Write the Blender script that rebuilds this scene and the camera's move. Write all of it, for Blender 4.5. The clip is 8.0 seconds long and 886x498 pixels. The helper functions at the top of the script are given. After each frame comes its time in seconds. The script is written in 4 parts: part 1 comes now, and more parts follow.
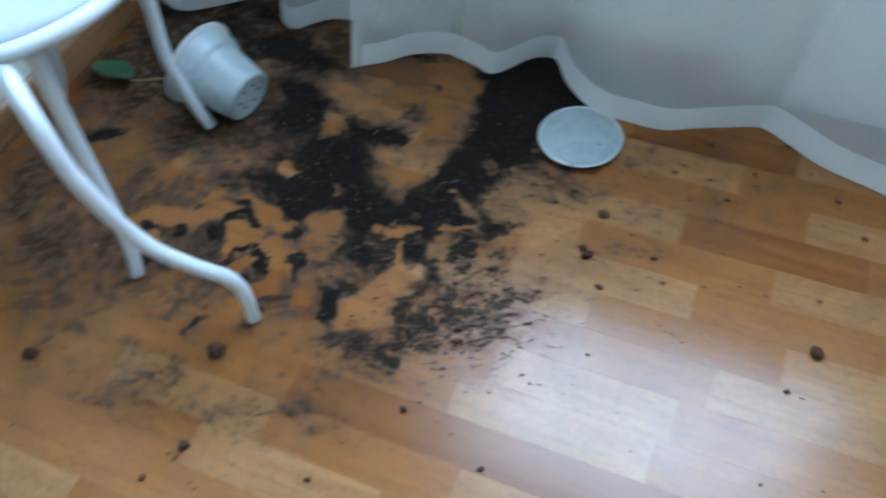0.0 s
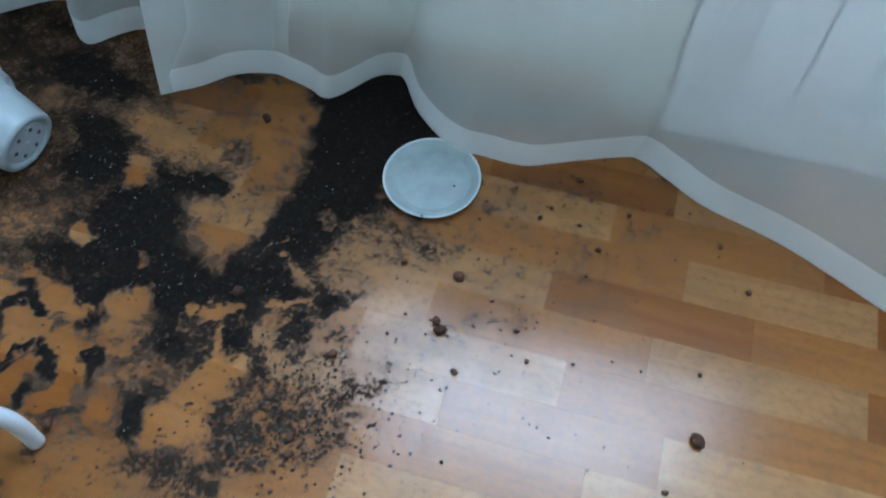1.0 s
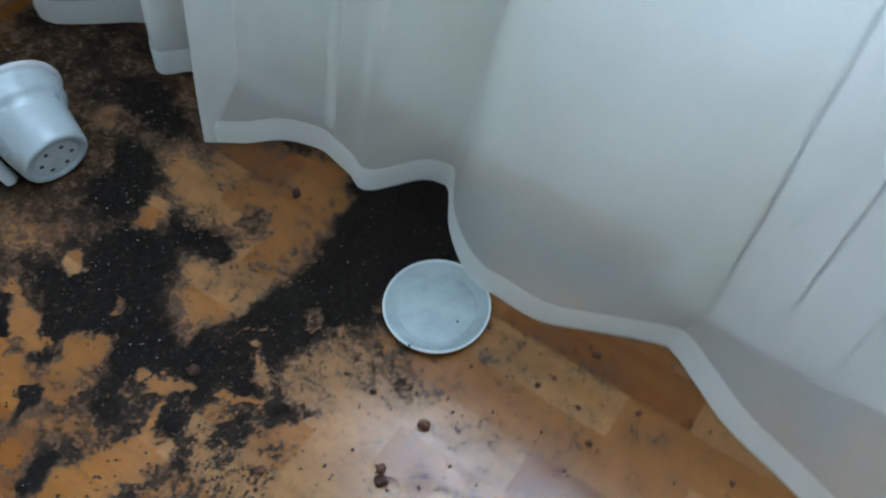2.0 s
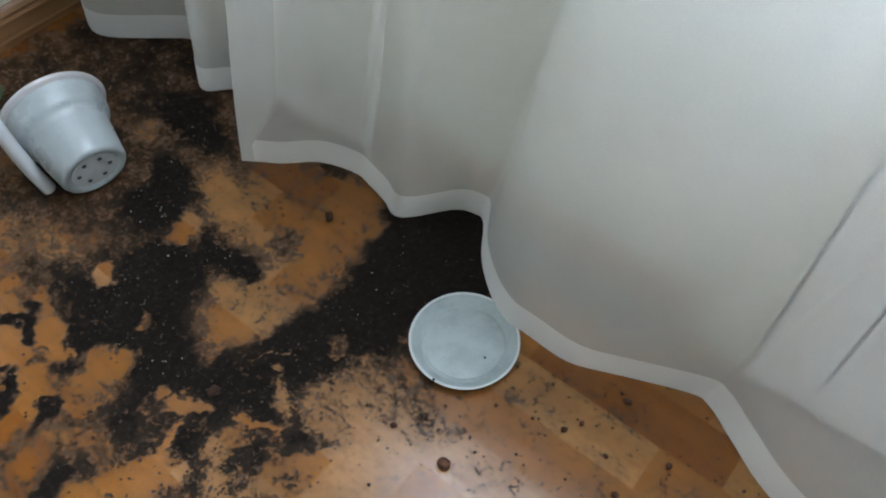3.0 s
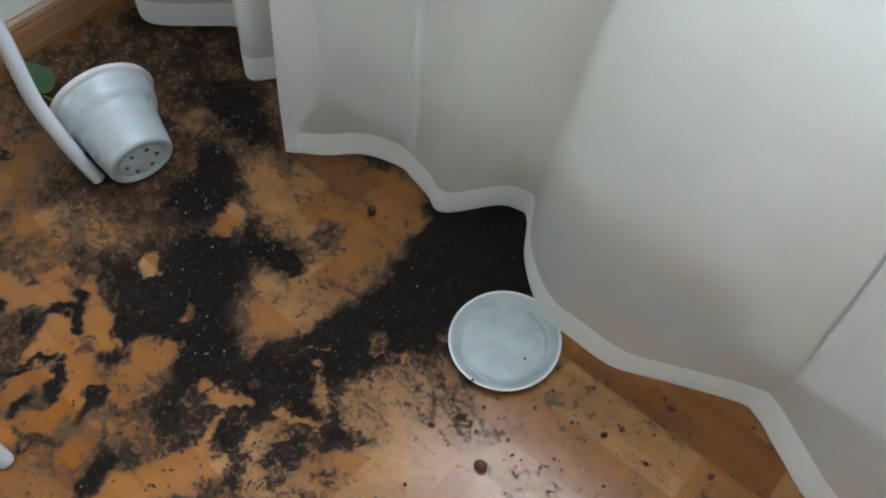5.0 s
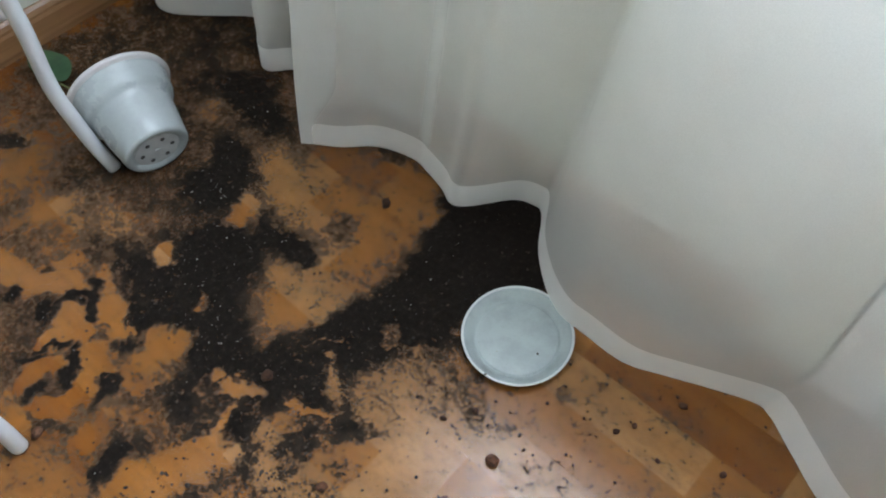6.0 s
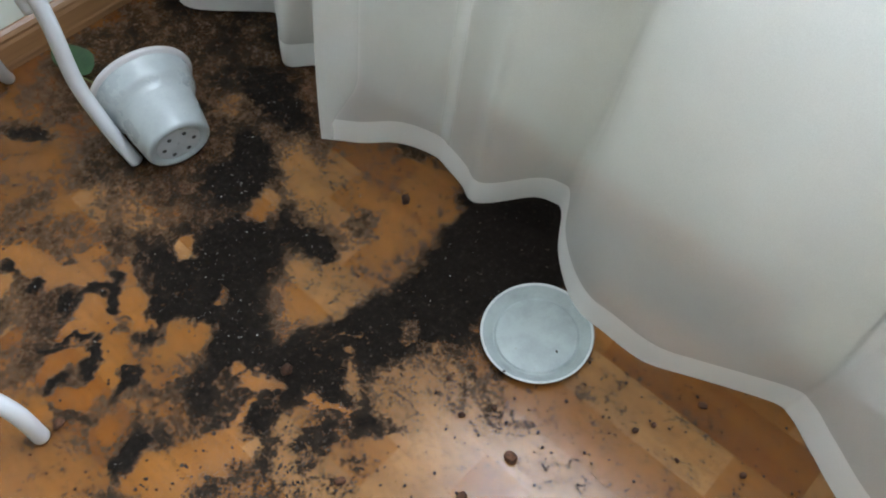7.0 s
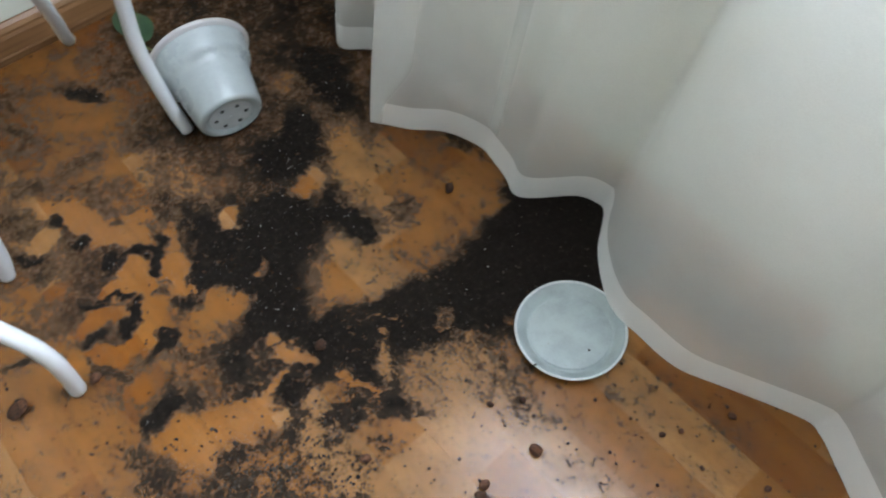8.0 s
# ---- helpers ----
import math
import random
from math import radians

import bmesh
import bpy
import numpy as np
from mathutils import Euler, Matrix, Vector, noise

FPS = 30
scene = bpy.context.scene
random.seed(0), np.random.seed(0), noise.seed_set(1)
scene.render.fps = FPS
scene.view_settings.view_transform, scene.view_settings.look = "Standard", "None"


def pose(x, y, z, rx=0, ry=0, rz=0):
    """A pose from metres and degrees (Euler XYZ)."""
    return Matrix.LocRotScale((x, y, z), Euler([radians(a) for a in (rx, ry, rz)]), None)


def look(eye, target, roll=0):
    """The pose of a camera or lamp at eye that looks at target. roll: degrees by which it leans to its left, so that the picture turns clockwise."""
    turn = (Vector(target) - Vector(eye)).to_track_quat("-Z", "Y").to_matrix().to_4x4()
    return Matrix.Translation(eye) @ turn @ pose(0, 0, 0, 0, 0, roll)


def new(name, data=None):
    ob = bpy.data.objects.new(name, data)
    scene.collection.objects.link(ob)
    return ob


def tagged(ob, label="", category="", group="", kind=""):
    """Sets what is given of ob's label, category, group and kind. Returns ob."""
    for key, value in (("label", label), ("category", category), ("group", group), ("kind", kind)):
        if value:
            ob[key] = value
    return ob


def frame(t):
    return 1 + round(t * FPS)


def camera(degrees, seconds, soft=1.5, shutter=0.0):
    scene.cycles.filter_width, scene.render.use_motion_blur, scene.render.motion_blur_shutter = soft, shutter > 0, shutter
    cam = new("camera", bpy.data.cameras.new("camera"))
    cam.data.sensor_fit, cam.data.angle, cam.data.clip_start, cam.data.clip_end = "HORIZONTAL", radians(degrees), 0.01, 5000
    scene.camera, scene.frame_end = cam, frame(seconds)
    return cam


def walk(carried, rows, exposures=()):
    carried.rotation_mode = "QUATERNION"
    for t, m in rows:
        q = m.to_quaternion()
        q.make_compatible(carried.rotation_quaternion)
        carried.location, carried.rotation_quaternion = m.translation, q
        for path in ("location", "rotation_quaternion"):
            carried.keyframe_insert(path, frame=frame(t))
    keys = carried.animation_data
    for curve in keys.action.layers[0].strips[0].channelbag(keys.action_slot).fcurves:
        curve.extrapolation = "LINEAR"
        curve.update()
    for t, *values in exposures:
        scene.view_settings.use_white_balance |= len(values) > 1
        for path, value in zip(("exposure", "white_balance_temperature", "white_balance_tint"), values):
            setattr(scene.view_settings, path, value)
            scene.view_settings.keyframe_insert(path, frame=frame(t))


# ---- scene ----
cam = camera(57.8, 8.0, soft=1.9, shutter=0.4)
PATH = [
    (0, (-0.14, -0.792, 0.998), (-0.684, 0.27, -0.607), -5.8),
    (0.2, (-0.097, -0.755, 0.976), (-0.567, 0.355, -0.62), -6.9),
    (0.5, (-0.092, -0.66, 0.98), (-0.431, 0.447, -0.651), -4.1),
    (0.8, (-0.103, -0.562, 0.952), (-0.413, 0.491, -0.72), -1.8),
    (1, (-0.136, -0.496, 0.952), (-0.429, 0.491, -0.762), -0.2),
    (1.5, (-0.142, -0.399, 0.959), (-0.458, 0.544, -0.776), 0.3),
    (1.8, (-0.085, -0.34, 0.916), (-0.572, 0.635, -0.761), 0.1),
    (2, (-0.047, -0.292, 0.915), (-0.671, 0.666, -0.726), 1.8),
    (2.2, (-0.028, -0.276, 0.898), (-0.723, 0.687, -0.711), 1.2),
    (3.3, (-0.058, -0.259, 0.904), (-0.809, 0.659, -0.706), 0.3),
    (3.5, (-0.054, -0.245, 0.909), (-0.827, 0.636, -0.711), -1.4),
    (4, (-0.066, -0.238, 0.911), (-0.84, 0.617, -0.723), -2.1),
    (4.5, (-0.065, -0.236, 0.908), (-0.852, 0.599, -0.73), -2.6),
    (6, (-0.072, -0.241, 0.908), (-0.87, 0.554, -0.745), -2.9),
    (6.5, (-0.079, -0.247, 0.908), (-0.885, 0.535, -0.746), -2.6),
    (7, (-0.077, -0.248, 0.907), (-0.896, 0.521, -0.747), -3.7),
    (7.5, (-0.084, -0.256, 0.908), (-0.899, 0.514, -0.749), -3.2),
    (8, (-0.081, -0.274, 0.906), (-0.94, 0.451, -0.749), -1.5),
]
EXPOSURES = [(0.0, -0.21, 4560, 1), (1.6, -0.17, 4690, 2), (2.2, -0.13, 5060, 5), (3.4, -0.18, 5700, 11), (8.0, 0.10, 5740, 10)]
walk(cam, [(t, look(eye, target, roll)) for t, eye, target, roll in PATH], EXPOSURES)

# ---- light ----
world = bpy.data.worlds.new("sky")
scene.world = world
world.use_nodes = True
wn = world.node_tree.nodes
sky = wn.new("ShaderNodeTexSky")
sky.sky_type, sky.sun_disc = "NISHITA", False
sky.sun_elevation, sky.sun_rotation = radians(40), radians(20)
wn["Background"].inputs["Strength"].default_value = 0.1
world.node_tree.links.new(sky.outputs[0], wn["Background"].inputs["Color"])

sun_data = bpy.data.lights.new("sun", "SUN")
sun_data.energy, sun_data.angle, sun_data.color = 0.8, radians(15), (1.0, 0.97, 0.92)
sun = new("sun", sun_data)
sun.matrix_world = look((0.8, 3.0, 3.2), (0, 0, 0))

# Daylight entering through the window opening
WIN_X0, WIN_X1, WIN_Z0, WIN_Z1 = -0.80, 0.46, 0.90, 2.25
day = bpy.data.lights.new("window_daylight", "AREA")
day.shape, day.size, day.size_y = "RECTANGLE", WIN_X1 - WIN_X0 - 0.1, WIN_Z1 - WIN_Z0 - 0.06
day.energy, day.color = 128.0, (0.93, 0.97, 1.0)
day_ob = new("window_daylight", day)
day_ob.matrix_world = look(((WIN_X0 + WIN_X1) / 2, 0.485, (WIN_Z0 + WIN_Z1) / 2), ((WIN_X0 + WIN_X1) / 2, -1.0, (WIN_Z0 + WIN_Z1) / 2))


# ---- materials ----
class Nodes:
    """A small wrapper to wire up a material's nodes."""

    def __init__(self, name):
        self.mat = bpy.data.materials.new(name)
        self.mat.use_nodes = True
        self.tree = self.mat.node_tree
        self.bsdf = self.tree.nodes["Principled BSDF"]
        self.out = self.tree.nodes["Material Output"]

    def add(self, kind, **inputs):
        n = self.tree.nodes.new(kind)
        for k, v in inputs.items():
            n.inputs[k.replace("_", " ")].default_value = v
        return n

    def link(self, a, b):
        self.tree.links.new(a, b)

    def noise(self, scale, detail=4.0, rough=0.55, coord=None, distort=0.0):
        n = self.add("ShaderNodeTexNoise", Scale=scale, Detail=detail, Roughness=rough, Distortion=distort)
        self.link(coord or self.coord(), n.inputs["Vector"])
        return n.outputs["Fac"]

    def coord(self, stretch=(1, 1, 1)):
        c = self.tree.nodes.new("ShaderNodeTexCoord")
        m = self.add("ShaderNodeMapping", Scale=stretch)
        self.link(c.outputs["Object"], m.inputs["Vector"])
        return m.outputs["Vector"]

    def world_coord(self, stretch=(1, 1, 1)):
        c = self.tree.nodes.new("ShaderNodeNewGeometry")
        m = self.add("ShaderNodeMapping", Scale=stretch)
        self.link(c.outputs["Position"], m.inputs["Vector"])
        return m.outputs["Vector"]

    def ramp(self, fac, *stops):
        r = self.tree.nodes.new("ShaderNodeValToRGB")
        e = r.color_ramp.elements
        while len(e) < len(stops):
            e.new(0.5)
        for el, (p, c) in zip(e, stops):
            el.position = p
            el.color = (*c, 1) if len(c) == 3 else c
        self.link(fac, r.inputs["Fac"])
        return r.outputs["Color"]

    def math(self, op, a, b=None, c=None, clamp=False):
        m = self.tree.nodes.new("ShaderNodeMath")
        m.operation, m.use_clamp = op, clamp
        for i, v in enumerate((a, b, c)):
            if v is None:
                continue
            if isinstance(v, (int, float)):
                m.inputs[i].default_value = v
            else:
                self.link(v, m.inputs[i])
        return m.outputs[0]

    def mix(self, fac, a, b, mode="MIX"):
        m = self.tree.nodes.new("ShaderNodeMix")
        m.data_type, m.blend_type = "RGBA", mode
        for i, v in ((0, fac), (6, a), (7, b)):
            if isinstance(v, (int, float)):
                m.inputs[i].default_value = v
            elif isinstance(v, tuple):
                m.inputs[i].default_value = (*v, 1)
            else:
                self.link(v, m.inputs[i])
        return m.outputs[2]

    def bump(self, height, strength, distance):
        b = self.add("ShaderNodeBump", Strength=strength, Distance=distance)
        self.link(height, b.inputs["Height"])
        self.link(b.outputs[0], self.bsdf.inputs["Normal"])

    def set(self, **inputs):
        for k, v in inputs.items():
            sock = self.bsdf.inputs[k.replace("_", " ")]
            if isinstance(v, (int, float, tuple)):
                sock.default_value = (*v, 1) if isinstance(v, tuple) else v
            else:
                self.link(v, sock)
        return self.mat


def strip_material(name, dark, base, light):
    """Printed beech laminate: stretched grain along x, pores, light satin lacquer with scuffs."""
    n = Nodes(name)
    info = n.tree.nodes.new("ShaderNodeObjectInfo")
    geo = n.tree.nodes.new("ShaderNodeNewGeometry")
    shift = n.add("ShaderNodeCombineXYZ")
    n.link(n.math("MULTIPLY", info.outputs["Random"], 37.0), shift.inputs[0])
    n.link(n.math("MULTIPLY", info.outputs["Random"], 11.0), shift.inputs[1])
    add = n.tree.nodes.new("ShaderNodeVectorMath")
    n.link(geo.outputs["Position"], add.inputs[0])
    n.link(shift.outputs[0], add.inputs[1])
    m = n.add("ShaderNodeMapping", Scale=(3.0, 40.0, 1.0))
    n.link(add.outputs[0], m.inputs["Vector"])
    grain = n.noise(1.0, 5.0, 0.6, m.outputs["Vector"], 0.6)
    m2 = n.add("ShaderNodeMapping", Scale=(30.0, 420.0, 1.0))
    n.link(add.outputs[0], m2.inputs["Vector"])
    pores = n.noise(1.0, 2.0, 0.5, m2.outputs["Vector"])
    col = n.ramp(grain, (0.25, dark), (0.5, base), (0.75, light))
    col = n.mix(n.math("MULTIPLY", n.ramp(pores, (0.58, (0, 0, 0)), (0.75, (1, 1, 1))), 0.25), col, dark)
    col = n.mix(n.math("MULTIPLY_ADD", info.outputs["Random"], 0.22, 0.0), col, dark)
    grime = n.noise(11.0, 5.0, 0.62, n.world_coord())
    col = n.mix(n.math("MULTIPLY", n.ramp(grime, (0.46, (0, 0, 0)), (0.70, (1, 1, 1))), 0.30), col, (0.12, 0.060, 0.028))
    flecks = n.ramp(n.noise(85.0, 6.0, 0.68, n.world_coord((1.0, 1.4, 1.0))), (0.48, (0, 0, 0)), (0.68, (1, 1, 1)))
    col = n.mix(n.math("MULTIPLY", flecks, 0.36), col, (0.10, 0.054, 0.026))
    worn = n.ramp(n.noise(34.0, 4.0, 0.6, n.world_coord()), (0.50, (0, 0, 0)), (0.72, (1, 1, 1)))
    col = n.mix(n.math("MULTIPLY", worn, 0.16), col, light)
    scuff = n.noise(22.0, 4.0, 0.65, n.world_coord())
    rough = n.math("MULTIPLY_ADD", scuff, 0.18, 0.09)
    n.bump(n.noise(90.0, 3.0, 0.5, n.world_coord()), 0.05, 0.0006)
    return n.set(Base_Color=col, Roughness=rough, Specular_IOR_Level=0.34)


M_STRIP = {
    "l": strip_material("strip_light_beech", (0.225, 0.102, 0.030), (0.278, 0.138, 0.044), (0.32, 0.170, 0.060)),
    "m": strip_material("strip_mid_beech", (0.192, 0.071, 0.013), (0.238, 0.096, 0.019), (0.274, 0.118, 0.027)),
    "d": strip_material("strip_dark_beech", (0.145, 0.046, 0.007), (0.181, 0.064, 0.010), (0.211, 0.081, 0.016)),
}


def joint_material():
    n = Nodes("joint_dark_wood")
    col = n.ramp(n.noise(30.0), (0.3, (0.11, 0.05, 0.018)), (0.7, (0.16, 0.08, 0.03)))
    return n.set(Base_Color=col, Roughness=0.7)


def paint_material(name, a, b, rough=0.55, bump=0.15):
    n = Nodes(name)
    col = n.mix(n.ramp(n.noise(3.0, 5.0), (0.35, (0, 0, 0)), (0.65, (1, 1, 1))), a, b)
    n.bump(n.noise(140.0, 3.0), bump, 0.0008)
    return n.set(Base_Color=col, Roughness=n.math("MULTIPLY_ADD", n.noise(12.0), 0.15, rough - 0.07))


def plastic_material(name, a, b, rough):
    """Smooth white plastic, dulled by dust and smears."""
    n = Nodes(name)
    dust = n.ramp(n.noise(28.0, 6.0, 0.65), (0.42, (0, 0, 0)), (0.68, (1, 1, 1)))
    col = n.mix(n.math("MULTIPLY", dust, 0.5), a, b)
    specks = n.ramp(n.noise(260.0, 2.0), (0.70, (0, 0, 0)), (0.76, (1, 1, 1)))
    col = n.mix(n.math("MULTIPLY", specks, 0.35), col, (0.2, 0.16, 0.12))
    r = n.math("MULTIPLY_ADD", dust, 0.2, rough)
    n.bump(n.noise(60.0, 3.0), 0.03, 0.0005)
    return n.set(Base_Color=col, Roughness=r)


def metal_paint_material():
    n = Nodes("white_lacquered_tube")
    col = n.mix(n.math("MULTIPLY", n.ramp(n.noise(18.0, 5.0), (0.5, (0, 0, 0)), (0.75, (1, 1, 1))), 0.3), (0.55, 0.57, 0.59), (0.46, 0.46, 0.45))
    return n.set(Base_Color=col, Roughness=0.32, Coat_Weight=0.2)


def wood_trim_material():
    n = Nodes("varnished_wood_trim")
    g = n.noise(1.0, 5.0, 0.6, n.coord((60.0, 2.5, 60.0)), 0.4)
    col = n.ramp(g, (0.3, (0.12, 0.055, 0.02)), (0.5, (0.19, 0.095, 0.037)), (0.75, (0.25, 0.135, 0.057)))
    n.bump(g, 0.08, 0.001)
    return n.set(Base_Color=col, Roughness=0.38)


def cloth_material(name, clear, tint, through_cloth=0.57):
    """Sheer woven voile: part of the light passes straight, part is scattered through, part comes back."""
    n = Nodes(name)
    weave = n.noise(900.0, 1.0, 0.5)
    soft = n.noise(9.0, 4.0, 0.5)
    col = n.mix(n.ramp(soft, (0.3, (0, 0, 0)), (0.7, (1, 1, 1))), tint, tuple(c * 0.93 for c in tint))
    diff = n.add("ShaderNodeBsdfDiffuse")
    trans = n.add("ShaderNodeBsdfTranslucent")
    n.link(col, diff.inputs["Color"])
    n.link(col, trans.inputs["Color"])
    scatter = n.add("ShaderNodeMixShader", Fac=through_cloth)
    n.link(diff.outputs[0], scatter.inputs[1])
    n.link(trans.outputs[0], scatter.inputs[2])
    clearb = n.add("ShaderNodeBsdfTransparent")
    both = n.add("ShaderNodeMixShader")
    n.link(n.math("MULTIPLY_ADD", weave, 0.10, 1.0 - clear - 0.05), both.inputs[0])
    n.link(clearb.outputs[0], both.inputs[1])
    n.link(scatter.outputs[0], both.inputs[2])
    n.link(both.outputs[0], n.out.inputs["Surface"])
    return n.mat


def soil_material():
    """Potting soil: solid where it lies thick, broken into speckles and a thin smear where it was dragged."""
    n = Nodes("potting_soil")
    att = n.tree.nodes.new("ShaderNodeAttribute")
    att.attribute_name = "cover"
    cover = att.outputs["Fac"]
    pos = n.world_coord()
    big = n.noise(66.0, 5.0, 0.62, pos, 0.3)
    fine = n.noise(290.0, 4.0, 0.65, pos)
    edge = n.math("ADD", n.math("MULTIPLY", big, 0.42), n.math("MULTIPLY", fine, 0.22))
    edge = n.math("ADD", edge, n.math("MULTIPLY", n.noise(170.0, 3.0, 0.6, pos, 0.2), 0.36))
    # the noise sits round 0.5: spread it out to 0..1
    edge = n.math("MULTIPLY_ADD", edge, 3.4, -1.2, clamp=True)
    solid = n.math("MULTIPLY_ADD", n.math("SUBTRACT", cover, n.math("MULTIPLY", edge, 0.84)), 3.5, 0.30, clamp=True)
    # a thin cover holds no black lumps
    solid = n.math("MULTIPLY", solid, n.math("MULTIPLY_ADD", cover, 4.2, -1.12, clamp=True))
    mottle = n.math("ADD", n.math("MULTIPLY", n.noise(210.0, 4.0, 0.62, pos, 0.4), 0.46), n.math("MULTIPLY", n.noise(1.0, 5.0, 0.6, n.world_coord((58.0, 78.0, 58.0)), 1.0), 0.54))
    mottle = n.math("MULTIPLY_ADD", mottle, 3.8, -1.4, clamp=True)
    thin = n.tree.nodes.new("ShaderNodeAttribute")
    thin.attribute_name = "dust"
    # damp dirt dried on in small flakes, more of them where more was dragged over
    flakes = n.math("MULTIPLY_ADD", n.math("MULTIPLY_ADD", thin.outputs["Fac"], 2.5, mottle), 2.4, -2.45, clamp=True)
    haze = n.math("MULTIPLY", thin.outputs["Fac"], 0.9, clamp=True)
    film = n.math("MAXIMUM", n.math("MULTIPLY", flakes, 0.78), n.math("MINIMUM", haze, 0.5))
    alpha = n.math("MAXIMUM", solid, film)
    col = n.ramp(n.noise(160.0, 4.0, 0.6, pos), (0.3, (0.0072, 0.0052, 0.0040)), (0.58, (0.0108, 0.0080, 0.0063)), (0.8, (0.030, 0.022, 0.0165)))
    col = n.mix(n.math("MULTIPLY_ADD", cover, -2.2, 1.75, clamp=True), col, n.mix(fine, (0.020, 0.013, 0.008), (0.066, 0.044, 0.029)))
    dust = n.mix(mottle, (0.150, 0.072, 0.031), (0.066, 0.035, 0.017))
    col = n.mix(n.math("MULTIPLY_ADD", solid, -1.0, 1.0, clamp=True), col, dust)
    n.bump(n.math("ADD", fine, n.noise(600.0, 2.0, 0.6, pos)), 0.5, 0.0018)
    # the dried film keeps some of the lacquer's gloss, loose soil has none
    rough = n.math("MULTIPLY_ADD", solid, 0.63, 0.32)
    gloss = n.math("MULTIPLY_ADD", solid, -0.24, 0.32)
    return n.set(Base_Color=col, Roughness=rough, Specular_IOR_Level=gloss, Alpha=alpha)


def crumb_material(name, a, b):
    n = Nodes(name)
    geo = n.tree.nodes.new("ShaderNodeNewGeometry")
    col = n.mix(geo.outputs["Random Per Island"], a, b)
    n.bump(n.noise(700.0, 3.0, 0.6), 0.5, 0.001)
    return n.set(Base_Color=col, Roughness=0.9, Specular_IOR_Level=0.25)


def clay_material():
    n = Nodes("clay_pebble")
    info = n.tree.nodes.new("ShaderNodeObjectInfo")
    col = n.mix(info.outputs["Random"], (0.040, 0.020, 0.012), (0.105, 0.048, 0.026))
    col = n.mix(n.ramp(n.noise(300.0, 4.0), (0.45, (0, 0, 0)), (0.7, (1, 1, 1))), col, (0.025, 0.017, 0.013))
    n.bump(n.noise(420.0, 4.0), 0.6, 0.0015)
    return n.set(Base_Color=col, Roughness=0.9, Specular_IOR_Level=0.15)


def leaf_material():
    n = Nodes("green_leaf")
    col = n.ramp(n.noise(40.0, 3.0), (0.3, (0.015, 0.044, 0.017)), (0.7, (0.032, 0.08, 0.030)))
    n.bump(n.noise(200.0), 0.2, 0.001)
    return n.set(Base_Color=col, Roughness=0.45)


M_JOINT = joint_material()
M_WALL = paint_material("cream_wall_paint", (0.62, 0.63, 0.55), (0.57, 0.58, 0.50))
M_CEIL = paint_material("white_ceiling_paint", (0.80, 0.80, 0.78), (0.76, 0.76, 0.74))
M_BOARD = paint_material("white_panel_board", (0.80, 0.81, 0.82), (0.75, 0.76, 0.78), 0.4, 0.04)
M_GROOVE = paint_material("grey_groove", (0.16, 0.165, 0.175), (0.13, 0.135, 0.145), 0.7, 0.05)
M_POT = plastic_material("white_pot_plastic", (0.340, 0.372, 0.378), (0.265, 0.290, 0.292), 0.27)
# dusty dish, its colour also darkened for the shading inside its wall
M_SAUCER = plastic_material("dusty_shaded_saucer_plastic", (0.295, 0.330, 0.326), (0.165, 0.195, 0.198), 0.40)
M_HOLE = paint_material("dark_hole", (0.05, 0.05, 0.05), (0.09, 0.085, 0.08), 0.8, 0.1)
M_BASE = plastic_material("pot_base_grey", (0.46, 0.48, 0.49), (0.33, 0.34, 0.35), 0.45)
M_TUBE = metal_paint_material()
M_SEAT = plastic_material("white_seat", (0.38, 0.40, 0.425), (0.34, 0.36, 0.38), 0.4)
M_TRIM = wood_trim_material()
M_VOILE = cloth_material("white_voile", 0.45, (0.98, 0.985, 0.985))
M_HEM = cloth_material("doubled_voile_hem", 0.17, (0.98, 0.982, 0.985), 0.52)
M_SIDE = cloth_material("folded_side_hem", 0.55, (0.97, 0.975, 0.98))
M_SOIL = soil_material()
M_CRUMB = crumb_material("soil_crumb", (0.007, 0.006, 0.0055), (0.050, 0.036, 0.026))
M_FLECK = crumb_material("damp_soil_fleck", (0.020, 0.010, 0.006), (0.060, 0.030, 0.017))
M_SPECK = crumb_material("white_perlite", (0.35, 0.34, 0.32), (0.62, 0.61, 0.58))
M_CLAY = clay_material()
M_LEAF = leaf_material()
M_STEM = paint_material("leaf_stem", (0.16, 0.17, 0.05), (0.12, 0.14, 0.04), 0.5, 0.05)
M_RIM = plastic_material("pot_rim_plastic", (0.47, 0.455, 0.46), (0.38, 0.37, 0.37), 0.30)
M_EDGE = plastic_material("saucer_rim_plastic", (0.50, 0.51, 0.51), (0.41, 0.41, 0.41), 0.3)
M_FRAME = plastic_material("window_frame_white", (0.8, 0.8, 0.8), (0.74, 0.74, 0.74), 0.3)
glass = Nodes("window_glass")
M_GLASS = glass.set(Base_Color=(1.0, 1.0, 1.0), Roughness=0.0, Transmission_Weight=1.0, IOR=1.05)


# ---- building helpers ----
def part(name, bm, material, parent=None, label="", smooth=False):
    """Links a bmesh as one mesh object, under a thing or a part."""
    me = bpy.data.meshes.new(name)
    bm.to_mesh(me)
    bm.free()
    me.materials.append(material)
    if smooth:
        me.shade_smooth()
    ob = new(name, me)
    ob.parent = parent
    if label:
        ob["label"] = label
    return ob


def thing(name, x, y, z, label, category, group="", turn=0.0):
    ob = new(name)
    ob.matrix_basis = pose(x, y, z, 0, 0, turn)
    ob.empty_display_size = 0.05
    return tagged(ob, label, category, group)


